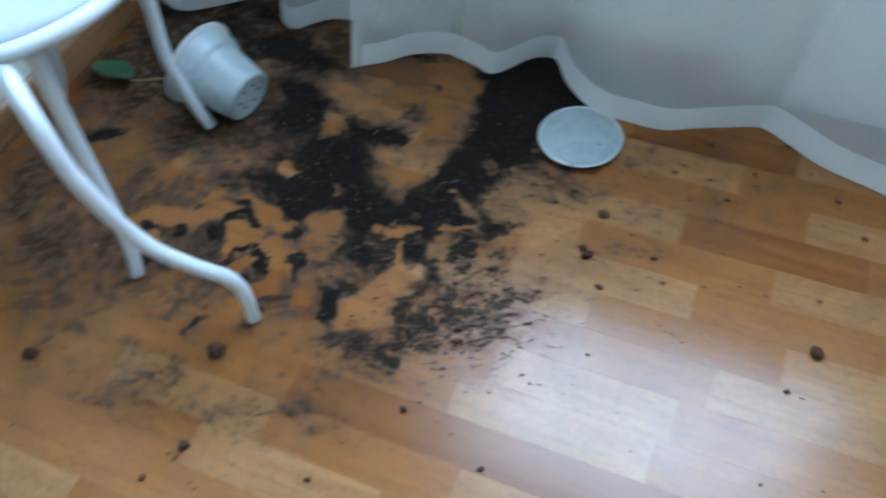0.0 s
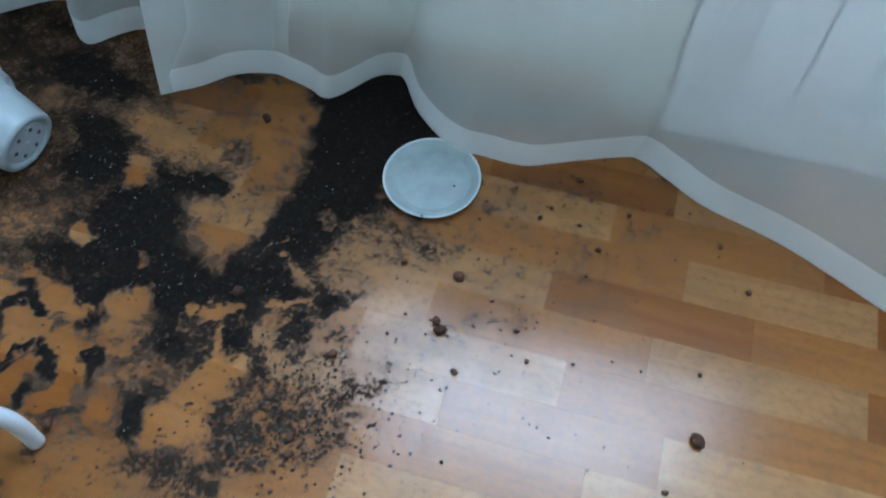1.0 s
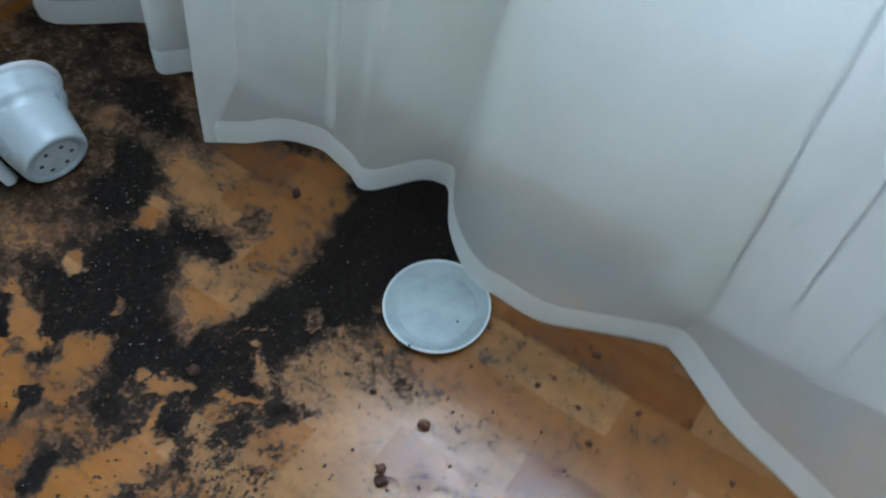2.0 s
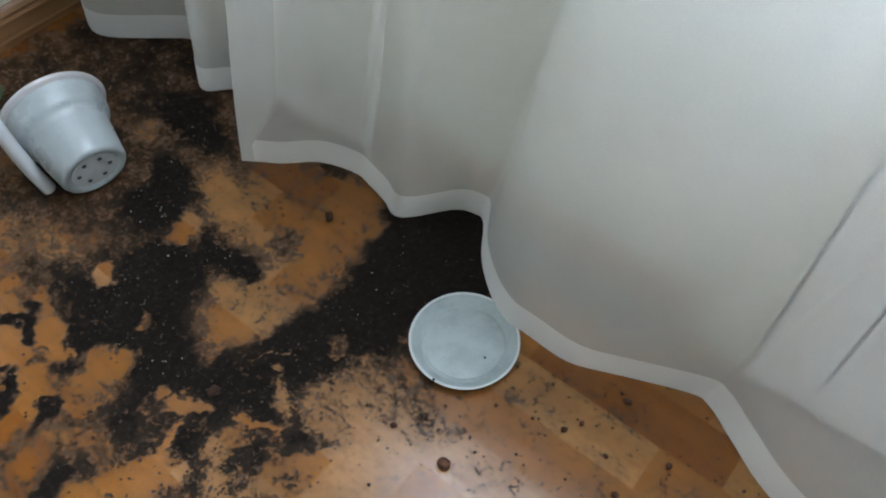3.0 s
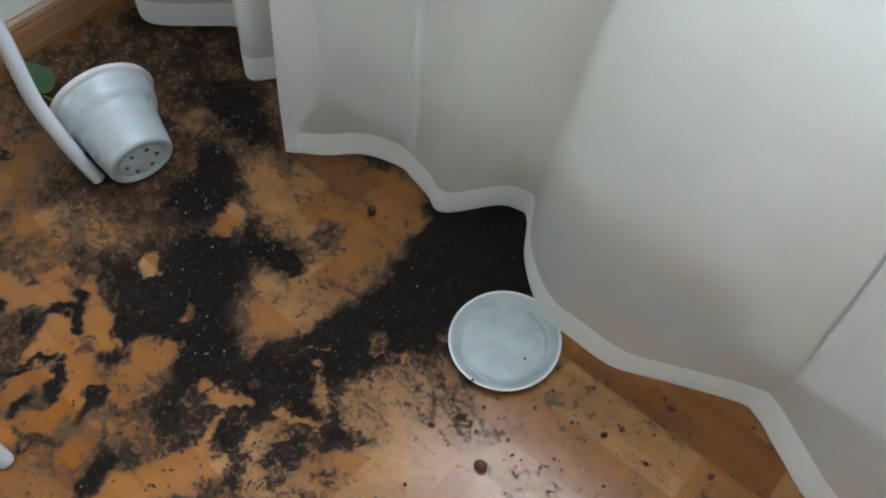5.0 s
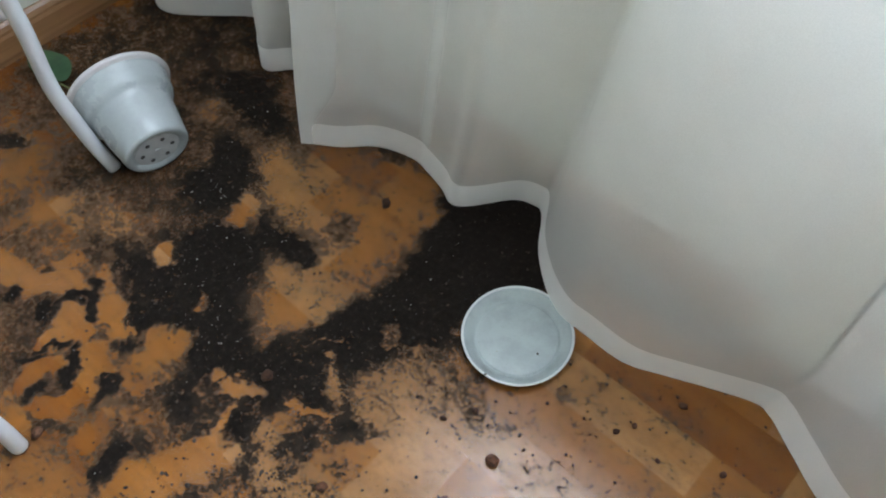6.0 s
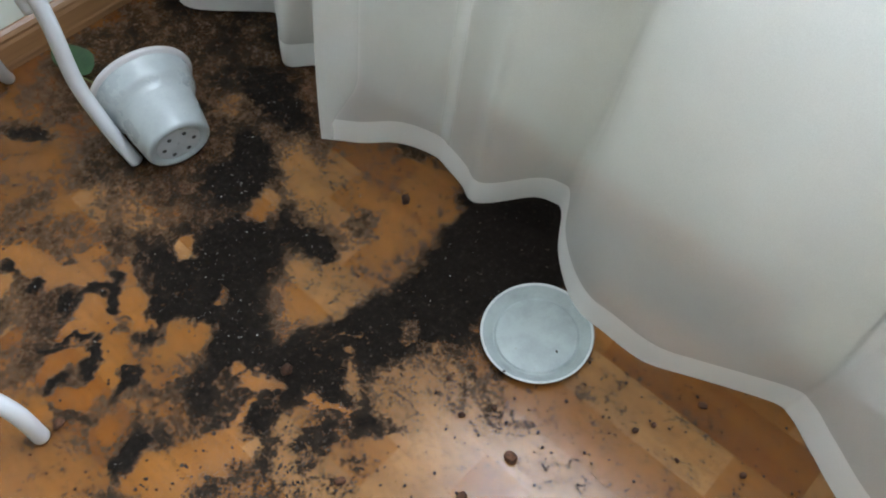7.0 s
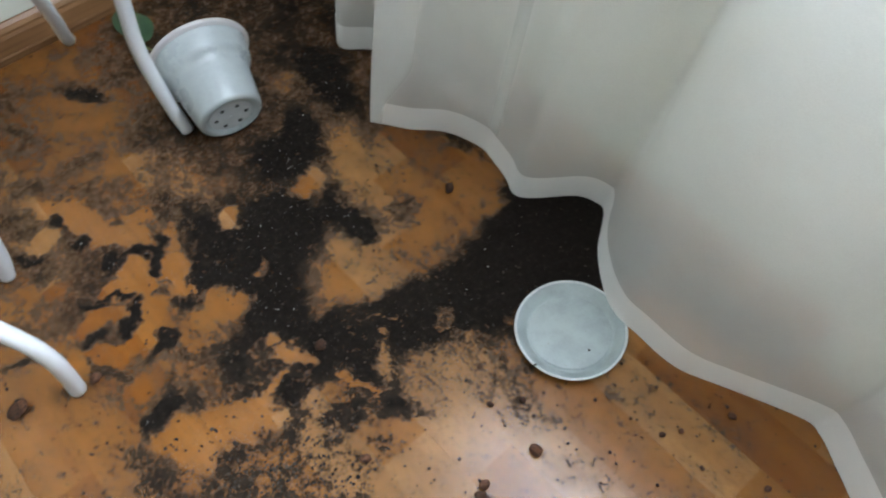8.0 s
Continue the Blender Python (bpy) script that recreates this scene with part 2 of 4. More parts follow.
def box(bm, x0, x1, y0, y1, z0, z1, bevel=0.0):
    r = bmesh.ops.create_cube(bm, size=1.0, matrix=Matrix.Translation(((x0 + x1) / 2, (y0 + y1) / 2, (z0 + z1) / 2)) @ Matrix.Diagonal((x1 - x0, y1 - y0, z1 - z0, 1)))
    if bevel:
        edges = list({e for v in r["verts"] for e in v.link_edges})
        bmesh.ops.bevel(bm, geom=edges, offset=bevel, segments=2, affect="EDGES", profile=0.6)
    return bm


def lathe(profile, seg=64):
    """A surface of revolution about z from (radius, height) pairs."""
    bm = bmesh.new()
    rings = []
    for r, h in profile:
        if r < 1e-6:
            rings.append([bm.verts.new((0, 0, h))])
        else:
            rings.append([bm.verts.new((r * math.cos(2 * math.pi * i / seg), r * math.sin(2 * math.pi * i / seg), h)) for i in range(seg)])
    for a, b in zip(rings, rings[1:]):
        for i in range(seg):
            j = (i + 1) % seg
            if len(a) == 1:
                bm.faces.new((a[0], b[j], b[i]))
            elif len(b) == 1:
                bm.faces.new((a[i], a[j], b[0]))
            else:
                bm.faces.new((a[i], a[j], b[j], b[i]))
    bmesh.ops.recalc_face_normals(bm, faces=bm.faces)
    return bm


def spline(knots, steps):
    """Catmull-Rom through the knots."""
    pts = [Vector(k) for k in knots]
    pts = [2 * pts[0] - pts[1]] + pts + [2 * pts[-1] - pts[-2]]
    out = []
    for i in range(1, len(pts) - 2):
        a, b, c, d = pts[i - 1:i + 3]
        for s in range(steps):
            t = s / steps
            out.append(0.5 * (2 * b + (c - a) * t + (2 * a - 5 * b + 4 * c - d) * t * t + (3 * b - a - 3 * c + d) * t ** 3))
    out.append(pts[-2])
    return out


def tube(knots, radius, steps=8, seg=16, cap=True):
    """A round tube along a smooth path, closed with slightly domed ends."""
    path = spline(knots, steps)
    bm = bmesh.new()
    rings = []
    up = Vector((0.3, 0.1, 1)).normalized()
    n = len(path)
    for i, p in enumerate(path):
        d = (path[min(i + 1, n - 1)] - path[max(i - 1, 0)]).normalized()
        side = d.cross(up)
        if side.length < 0.05:
            side = d.cross(Vector((1, 0, 0)))
        side.normalize()
        if rings:
            side = (last - d * last.dot(d)).normalized()
        last = side
        other = d.cross(side)
        rings.append([bm.verts.new(p + radius * (math.cos(2 * math.pi * k / seg) * side + math.sin(2 * math.pi * k / seg) * other)) for k in range(seg)])
    for a, b in zip(rings, rings[1:]):
        for k in range(seg):
            bm.faces.new((a[k], a[(k + 1) % seg], b[(k + 1) % seg], b[k]))
    if cap:
        for ring, p, q in ((rings[0], path[0], path[1]), (rings[-1], path[-1], path[-2])):
            tip = bm.verts.new(p + (p - q).normalized() * radius * 0.35)
            for k in range(seg):
                bm.faces.new((ring[k], ring[(k + 1) % seg], tip))
    bmesh.ops.recalc_face_normals(bm, faces=bm.faces)
    return bm


def flat_noise(x, y, scale, seed):
    """Smooth value noise in 0..1 on numpy arrays."""
    x, y = x * scale + seed * 17.3, y * scale + seed * 9.1
    xi, yi = np.floor(x).astype(np.int64), np.floor(y).astype(np.int64)
    xf, yf = x - xi, y - yi
    xf, yf = xf * xf * (3 - 2 * xf), yf * yf * (3 - 2 * yf)

    def h(a, b):
        v = np.sin(a * 127.1 + b * 311.7 + seed * 74.7) * 43758.5453
        return v - np.floor(v)

    top = h(xi, yi) * (1 - xf) + h(xi + 1, yi) * xf
    low = h(xi, yi + 1) * (1 - xf) + h(xi + 1, yi + 1) * xf
    return top * (1 - yf) + low * yf


def ragged(x, y, scale, seed):
    """Four octaves of noise about zero."""
    total, amp = 0.0, 1.0
    for k in range(4):
        total = total + amp * (flat_noise(x, y, scale * 2.1 ** k, seed + k) - 0.5)
        amp *= 0.55
    return total


# ---- the room ----
X_WEST, X_EAST, Y_SOUTH, Y_NORTH, CEIL = -1.318, 2.3, -2.7, 0.375, 2.5
STRIP = 0.064

bm = bmesh.new()
box(bm, X_WEST - 0.12, X_EAST + 0.12, Y_SOUTH - 0.12, Y_NORTH + 0.2, -0.10, -0.008)
floor = part("floor", bm, M_JOINT)
tagged(floor, "three-strip beech laminate floor, dirty with spilled soil", "floor", kind="structure")

bm = bmesh.new()
box(bm, X_WEST - 0.12, X_WEST, Y_SOUTH - 0.12, Y_NORTH, -0.008, CEIL)
tagged(part("wall_west", bm, M_WALL), "plain cream painted wall above a wooden baseboard", "wall", kind="structure")
bm = bmesh.new()
box(bm, X_EAST, X_EAST + 0.12, Y_SOUTH - 0.12, Y_NORTH, -0.008, CEIL)
tagged(part("wall_east", bm, M_WALL), "plain cream painted wall", "wall", kind="structure")
bm = bmesh.new()
box(bm, X_WEST, X_EAST, Y_SOUTH - 0.12, Y_SOUTH, -0.008, CEIL)
tagged(part("wall_south", bm, M_WALL), "plain cream painted wall", "wall", kind="structure")
bm = bmesh.new()
box(bm, X_WEST - 0.12, WIN_X0, Y_NORTH, Y_NORTH + 0.2, -0.008, CEIL)
box(bm, WIN_X1, X_EAST + 0.12, Y_NORTH, Y_NORTH + 0.2, -0.008, CEIL)
box(bm, WIN_X0, WIN_X1, Y_NORTH, Y_NORTH + 0.2, -0.008, WIN_Z0)
box(bm, WIN_X0, WIN_X1, Y_NORTH, Y_NORTH + 0.2, WIN_Z1, CEIL)
tagged(part("wall_north", bm, M_WALL), "cream window wall behind the sheer curtains", "wall", kind="structure")
bm = bmesh.new()
box(bm, X_WEST - 0.12, X_EAST + 0.12, Y_SOUTH - 0.12, Y_NORTH + 0.2, CEIL, CEIL + 0.1)
tagged(part("ceiling", bm, M_CEIL), "plain white ceiling", "ceiling", kind="structure")

# The window in its opening
win = tagged(new("window_1"), "white framed window lit by an overcast sky", "window", kind="structure")
WY = Y_NORTH + 0.12
for x0, x1, z0, z1 in ((WIN_X0, WIN_X0 + 0.06, WIN_Z0, WIN_Z1), (WIN_X1 - 0.06, WIN_X1, WIN_Z0, WIN_Z1),
                       (WIN_X0 + 0.06, WIN_X1 - 0.06, WIN_Z0, WIN_Z0 + 0.06), (WIN_X0 + 0.06, WIN_X1 - 0.06, WIN_Z1 - 0.06, WIN_Z1),
                       (-0.14, -0.06, WIN_Z0 + 0.06, WIN_Z1 - 0.06)):
    part("frame_bar", box(bmesh.new(), x0, x1, WY, WY + 0.06, z0, z1, 0.006), M_FRAME, win)
for x0, x1 in ((WIN_X0 + 0.06, -0.14), (-0.06, WIN_X1 - 0.06)):
    pane = part("pane", box(bmesh.new(), x0, x1, WY + 0.02, WY + 0.03, WIN_Z0 + 0.06, WIN_Z1 - 0.06), M_GLASS, win)
    pane.visible_shadow = False
part("sill", box(bmesh.new(), WIN_X0 - 0.04, WIN_X1 + 0.04, Y_NORTH + 0.001, WY, WIN_Z0 - 0.03, WIN_Z0 - 0.001, 0.004), M_FRAME, win)


def baseboard(x0, y0, x1, y1, label):
    """A moulded wooden baseboard from one end to the other, its face to the left of the way."""
    prof = [(0, 0), (0.018, 0), (0.018, 0.010), (0.0165, 0.014), (0.015, 0.030), (0.0145, 0.040), (0.012, 0.046), (0.0125, 0.050), (0.009, 0.057), (0.004, 0.062), (0, 0.062)]
    d = Vector((x1 - x0, y1 - y0, 0))
    n = Vector((-d.y, d.x, 0)).normalized()
    bm = bmesh.new()
    ends = [[bm.verts.new(Vector((x, y, 0.0005)) + n * a + Vector((0, 0, h))) for a, h in prof] for x, y in ((x0, y0), (x1, y1))]
    k = len(prof)
    for i in range(k):
        bm.faces.new((ends[0][i], ends[1][i], ends[1][(i + 1) % k], ends[0][(i + 1) % k]))
    bm.faces.new(ends[0])
    bm.faces.new(ends[1][::-1])
    bmesh.ops.recalc_face_normals(bm, faces=bm.faces)
    return tagged(part("baseboard", bm, M_TRIM), label, "baseboard", kind="structure")


baseboard(X_WEST + 0.001, Y_NORTH - 0.02, X_WEST + 0.001, Y_SOUTH + 0.001, "moulded varnished wooden baseboard along the cream wall")
baseboard(-0.130, Y_NORTH - 0.001, X_WEST + 0.022, Y_NORTH - 0.001, "moulded varnished wooden baseboard behind the curtain")

# White tongue-and-groove panelling under the window
panel = tagged(new("trim"), "white vertical board panelling behind the sheer curtain", "wall panelling", kind="structure")
part("backing", box(bmesh.new(), -0.128, 1.47, 0.362, Y_NORTH - 0.001, 0.001, 0.825), M_GROOVE, panel, "grey backing seen in the grooves")
board_mesh = None
part("edge_board", box(bmesh.new(), -0.1265, -0.0510, 0.349, 0.363, 0.002, 0.822, 0.0015), M_WALL, panel, "cream edge board")
for i in range(19):
    x = -0.048 + 0.08 * i
    if board_mesh is None:
        b = part("board", box(bmesh.new(), 0.0024, 0.0776, -0.008, 0.008, 0, 0.82, 0.0015), M_BOARD, panel)
        board_mesh = b.data
    else:
        b = new("board", board_mesh)
        b.parent = panel
    b.location = (x, 0.355, 0.002)


# Heating pipe with its valve, low on the panelling
pipe = thing("heating_pipe", 0.2, 0.325, 0.118, "white heating pipe with a grey valve, behind the curtain", "heating pipe")
part("pipe", tube([(0.03, 0, 0), (0.25, 0, 0.0), (0.6, 0, 0.0), (1.3, 0, 0.0)], 0.011, 3, 16), M_BOARD, pipe, "", True)
part("valve", tube([(-0.035, 0, 0), (0.0, 0, 0), (0.028, 0, 0)], 0.016, 3, 16), M_BASE, pipe, "grey metal valve", True)
part("valve_stem", tube([(0.0, 0, 0.010), (0.0, 0, 0.03), (0.0, 0.0, 0.055)], 0.009, 3, 12), M_BASE, pipe, "grey valve stem", True)
part("clip", tube([(0.10, 0.0, 0.0), (0.10, 0.012, 0.0), (0.10, 0.022, 0.0)], 0.008, 2, 12), M_BOARD, pipe, "", True)


# ---- curtains ----
def curtain_point(p, z):
    """Where the cloth that meets the floor at p hangs at the height z: it leans back to the rail and its folds soften."""
    k = min(1.0, z / 1.9)
    k = k * k * (3 - 2 * k) * 0.75 + 0.25 * min(1.0, z / 1.9)
    y_top = 0.255 + 0.65 * (p.y - 0.25)
    lap = min(1.0, z / 0.25) * (math.exp(-((p.x + 0.455) / 0.05) ** 2) - math.exp(-((p.x + 0.395) / 0.05) ** 2))
    return Vector((p.x + 0.17 * min(z, 0.7) + 0.011 * lap, p.y + (y_top - p.y) * k, z))


def cloth(path, z0, z1, rows, lift=0.0, mitre=False):
    """A sheet of cloth over a plan path; lift holds it off along its normal; mitre cuts its low corner at a slant."""
    bm = bmesh.new()
    grid = []
    for r in range(rows + 1):
        z = z0 + (z1 - z0) * (r / rows) ** 1.5
        line = []
        for i, p in enumerate(path):
            a, b = path[max(i - 1, 0)], path[min(i + 1, len(path) - 1)]
            n = Vector((b.y - a.y, a.x - b.x, 0)).normalized()
            if mitre:
                cut = min(1.0, 0.34 + 0.66 * max(0.0, z - 0.055) / 0.085)
                j = int(i * cut)
                p = path[j].lerp(path[min(j + 1, len(path) - 1)], i * cut - j)
            q = curtain_point(p, z)
            q.z += 0.009 * min(1.0, max(0.0, (p.x + 0.70) / 0.2)) * min(1.0, max(0.25, 1 - (p.x + 0.28) / 0.2)) * max(0.0, 1 - z / 1.2)
            q.y += 0.004 * noise.noise((p.x * 5, z * 4, 3.0))
            line.append(bm.verts.new(q + n * lift + Vector((0, 0, 0.006 * noise.noise((p.x * 9, p.y * 9, 1.0)) * max(0.0, 1 - z * 4)))))
        grid.append(line)
    for a, b in zip(grid, grid[1:]):
        for i in range(len(path) - 1):
            bm.faces.new((a[i], a[i + 1], b[i + 1], b[i]))
    return bm


def curtain(knots, label, side_hem):
    path = spline([(x, y, 0) for x, y in knots], 8)
    ob = thing("curtain", 0, 0, 0, label, "curtain", "sheer window curtains")
    part("voile", cloth(path, 0.012, 2.42, 60), M_VOILE, ob, "sheer white voile", True)
    part("hem", cloth(path, 0.010, 0.062, 4, 0.0012), M_HEM, ob, "denser doubled hem", True)
    if side_hem:
        run, k = 0.0, 0
        while run < 0.058:
            run += (path[k + 1] - path[k]).length
            k += 1
        part("side_hem", cloth(path[:k], 0.010, 2.42, 60, 0.0018, True), M_SIDE, ob, "doubled side hem", True)
        tuck = [p for p in path if -0.640 < p.x < -0.612]
        part("tuck", cloth(tuck, 0.058, 2.42, 60, 0.0007), M_SIDE, ob, "narrow doubled tuck", True)
    return ob


curtain([(-1.30, 0.28), (-1.243, 0.246), (-1.20, 0.236), (-1.156, 0.256), (-1.08, 0.325), (-1.03, 0.335), (-0.992, 0.278), (-0.958, 0.260), (-0.925, 0.288),
         (-0.89, 0.312), (-0.84, 0.318), (-0.76, 0.315), (-0.66, 0.33)],
        "sheer white curtain with a soft hem, brushing the dirty floor", False)
curtain([(-0.797, 0.192), (-0.75, 0.224), (-0.705, 0.263), (-0.645, 0.277), (-0.612, 0.272), (-0.575, 0.264), (-0.55, 0.254), (-0.53, 0.265), (-0.49, 0.315), (-0.46, 0.327), (-0.44, 0.320),
         (-0.405, 0.270), (-0.362, 0.232), (-0.325, 0.213), (-0.293, 0.211), (-0.23, 0.212), (-0.178, 0.231), (-0.09, 0.272), (-0.06, 0.271), (-0.02, 0.247), (0.04, 0.214),
         (0.145, 0.179), (0.27, 0.124), (0.316, 0.107), (0.42, 0.075), (0.55, 0.10), (0.70, 0.19), (0.9, 0.24), (1.1, 0.2), (1.3, 0.26)],
        "sheer white curtain with wide folds and a doubled hem", True)


# ---- the stool ----
def stool():
    ob = thing("stool", -0.97, -0.25, 0, "white lacquered tube stool with a round seat and splayed legs", "stool")
    inv = Matrix.Translation((0.97, 0.25, 0))

    def put(name, bm, mat, label=""):
        bm.transform(inv)
        return part(name, bm, mat, ob, label, True)

    seat = lathe([(0, 0.485), (0.15, 0.484), (0.185, 0.487), (0.190, 0.494), (0.186, 0.502), (0.17, 0.506), (0.10, 0.503), (0, 0.502)])
    seat.transform(Matrix.Translation((-0.97, -0.25, 0)))
    put("seat", seat, M_SEAT, "round padded white seat")
    ring = lathe([(0.190, 0.476), (0.199, 0.480), (0.202, 0.488), (0.199, 0.496), (0.190, 0.498), (0.190, 0.476)])
    ring.transform(Matrix.Translation((-0.97, -0.25, 0)))
    put("seat_ring", ring, M_TUBE)
    R = 0.0105
    put("leg", tube([(-0.691, -0.348, 0.006), (-0.689, -0.346, 0.05), (-0.690, -0.347, 0.085), (-0.698, -0.354, 0.118), (-0.722, -0.374, 0.158), (-0.750, -0.398, 0.218), (-0.765, -0.412, 0.29),
                     (-0.776, -0.420, 0.37), (-0.792, -0.412, 0.44), (-0.835, -0.385, 0.478)], R), M_TUBE)
    put("leg", tube([(-0.972, -0.023, 0.006), (-0.980, -0.030, 0.05), (-0.986, -0.035, 0.10), (-0.991, -0.039, 0.17), (-0.985, -0.033, 0.28), (-0.978, -0.040, 0.40), (-0.985, -0.066, 0.478)], R), M_TUBE)
    put("leg", tube([(-0.905, -0.342, 0.006), (-0.900, -0.333, 0.05), (-0.898, -0.325, 0.13), (-0.899, -0.312, 0.326), (-0.900, -0.296, 0.478)], R), M_TUBE)
    put("leg", tube([(-1.281, -0.064, 0.006), (-1.252, -0.072, 0.04), (-1.20, -0.086, 0.13), (-1.13, -0.12, 0.30), (-1.08, -0.15, 0.478)], R), M_TUBE)
    put("strut", tube([(-0.994, -0.044, 0.286), (-0.995, -0.050, 0.34), (-1.002, -0.066, 0.41), (-1.02, -0.085, 0.478)], 0.0085), M_TUBE)
    return ob


stool()


# ---- pot, plant and saucer ----
def pot():
    ob = thing("plant_pot", -0.909, 0.030, 0.045, "white plastic plant pot tipped on its side, holes in its base", "plant pot")
    r0, r1, h = 0.048, 0.0786, 0.118
    tilt = math.asin((r1 - r0) / h)
    axis = Vector((-math.cos(tilt) * math.cos(radians(-11)), -math.cos(tilt) * math.sin(radians(-11)), math.sin(tilt)))
    ob.matrix_basis = Matrix.Translation((-0.906, 0.026, r0 * math.cos(tilt) + 0.003)) @ axis.to_track_quat("Z", "Y").to_matrix().to_4x4()
    prof = [(0, 0.004), (0.030, 0.004), (0.034, 0.003), (0.036, 0.000), (0.042, 0.000), (0.0448, 0.002), (0.0465, 0.006), (0.0522, 0.050), (0.0546, 0.074), (0.0556, 0.079), (0.0592, 0.083), (0.0632, 0.087), (0.0652, 0.093),
            (0.0680, 0.117), (0.0695, 0.1215), (0.0738, 0.1228), (0.0745, 0.125), (0.0738, 0.128), (0.0690, 0.1285), (0.0660, 0.124), (0.0632, 0.096), (0.0560, 0.083), (0.0515, 0.050), (0.045, 0.008), (0, 0.007)]
    prof = [(r * 1.055, z * 0.92) for r, z in prof]
    part("body", lathe(prof, 72), M_POT, ob, "", True)
    lip = [(r * 1.055, z * 0.92) for r, z in ((0.0680, 0.1190), (0.0700, 0.1206), (0.0742, 0.1219), (0.0753, 0.1250), (0.0742, 0.1288), (0.0700, 0.1295), (0.0672, 0.1262), (0.0680, 0.1190))]
    part("rim", lathe(lip, 72), M_RIM, ob, "paler rolled rim", True)
    disc = lathe([(0, 0.0025), (0.0325, 0.0028), (0.0335, 0.0038), (0, 0.0039)], 40)
    part("base", disc, M_BASE, ob, "recessed grey base")
    for i in range(7):
        a = 2 * math.pi * i / 6
        r = 0.0 if i == 6 else 0.023
        bm = lathe([(0, 0.0014), (0.0030, 0.0015), (0.0034, 0.0022), (0.0030, 0.0030), (0, 0.0030)], 14)
        bm.transform(Matrix.Translation((r * math.cos(a), r * math.sin(a), 0)))
        part("drain_hole", bm, M_BASE if i == 6 else M_HOLE, ob)
    return ob


pot()


def saucer():
    ob = thing("saucer", -0.346, 0.1565, 0.0, "round white plastic plant saucer, dusty inside", "saucer")
    dish = [(0, 0.0056), (0.018, 0.0054), (0.0515, 0.0050), (0.0532, 0.0046), (0.0542, 0.0028), (0.0556, 0.0024), (0.0578, 0.0036), (0.0630, 0.0082), (0.0675, 0.0124), (0.0702, 0.0140), (0.0700, 0.0128), (0.0630, 0.0046),
            (0.0590, 0.0008), (0.0300, 0.0010), (0, 0.0010)]
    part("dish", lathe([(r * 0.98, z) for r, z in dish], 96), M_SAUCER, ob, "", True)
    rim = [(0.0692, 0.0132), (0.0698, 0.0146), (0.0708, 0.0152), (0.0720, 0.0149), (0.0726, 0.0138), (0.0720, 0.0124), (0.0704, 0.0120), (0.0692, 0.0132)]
    part("rim", lathe([(r * 0.98, z) for r, z in rim], 96), M_EDGE, ob, "paler rim", True)
    return ob


saucer()


def leaf(bm, length, width, m, droop):
    """An oval leaf with a midrib fold, a wavy edge and some thickness, along +x."""
    n, k = 14, 4
    tops, lows = [], []
    for i in range(n + 1):
        t = i / n
        w = width * math.sin(math.pi * min(1, t * 0.97 + 0.03)) ** 0.65 * (1 - 0.25 * t)
        row, low = [], []
        for j in range(-k, k + 1):
            s = j / k
            z = 0.18 * w * abs(s) + 0.05 * w * math.sin(9 * t + 2 * s) * abs(s) - droop * t * t
            p = Vector((length * t, w * s, z))
            row.append(bm.verts.new(m @ p))
            low.append(bm.verts.new(m @ (p - Vector((0, 0, 0.0007)))))
        tops.append(row)
        lows.append(low)
    for g, flip in ((tops, False), (lows, True)):
        for a, b in zip(g, g[1:]):
            for j in range(2 * k):
                f = (a[j], b[j], b[j + 1], a[j + 1])
                bm.faces.new(f[::-1] if flip else f)
    return bm


def plant():
    ob = thing("uprooted_plant", -1.10, 0.045, 0.0, "small green plant with oval leaves hanging from the tipped pot", "plant")
    inv = Matrix.Translation((1.10, -0.045, 0))

    def put(name, bm, label="", mat=M_LEAF):
        bm.transform(inv)
        part(name, bm, mat, ob, label, True)

    put("stem", tube([(-1.005, 0.050, 0.020), (-1.06, 0.046, 0.030), (-1.110, 0.028, 0.032), (-1.14, 0.018, 0.028), (-1.162, 0.014, 0.0265)], 0.0014, 6, 8), "thin yellow-green stem", M_STEM)
    put("leaf", leaf(bmesh.new(), 0.098, 0.034, pose(-1.166, 0.020, 0.026, 16, -4, 174), 0.006), "broad green leaf")
    return ob


plant()


# ---- spilled soil ----
GX0, GX1, GY0, GY1, STEP = -1.31, 0.16, -0.68, 0.36, 0.0026
gx, gy = np.meshgrid(np.arange(GX0, GX1, STEP), np.arange(GY0, GY1, STEP), indexing="ij")
wx = gx + 0.013 * ragged(gx, gy, 30.0, 3) + 0.013 * ragged(gx, gy, 80.0, 11)
wy = gy + 0.013 * ragged(gx, gy, 30.0, 5) + 0.013 * ragged(gx, gy, 80.0, 19)
cover = np.zeros_like(gx)


def lay(x, y, a, b, turn, amount, edge=0.26):
    """Lays soil, or wipes it off, over an oval: centre, half axes, turn, how much is left there."""
    global cover
    c, s = math.cos(radians(turn)), math.sin(radians(turn))
    u, v = ((wx - x) * c + (wy - y) * s) / a, ((wy - y) * c - (wx - x) * s) / b
    w = np.clip((1 + edge - np.sqrt(u * u + v * v)) / (2 * edge), 0, 1)
    w = w * w * (3 - 2 * w)
    cover = cover * (1 - w) + amount * w


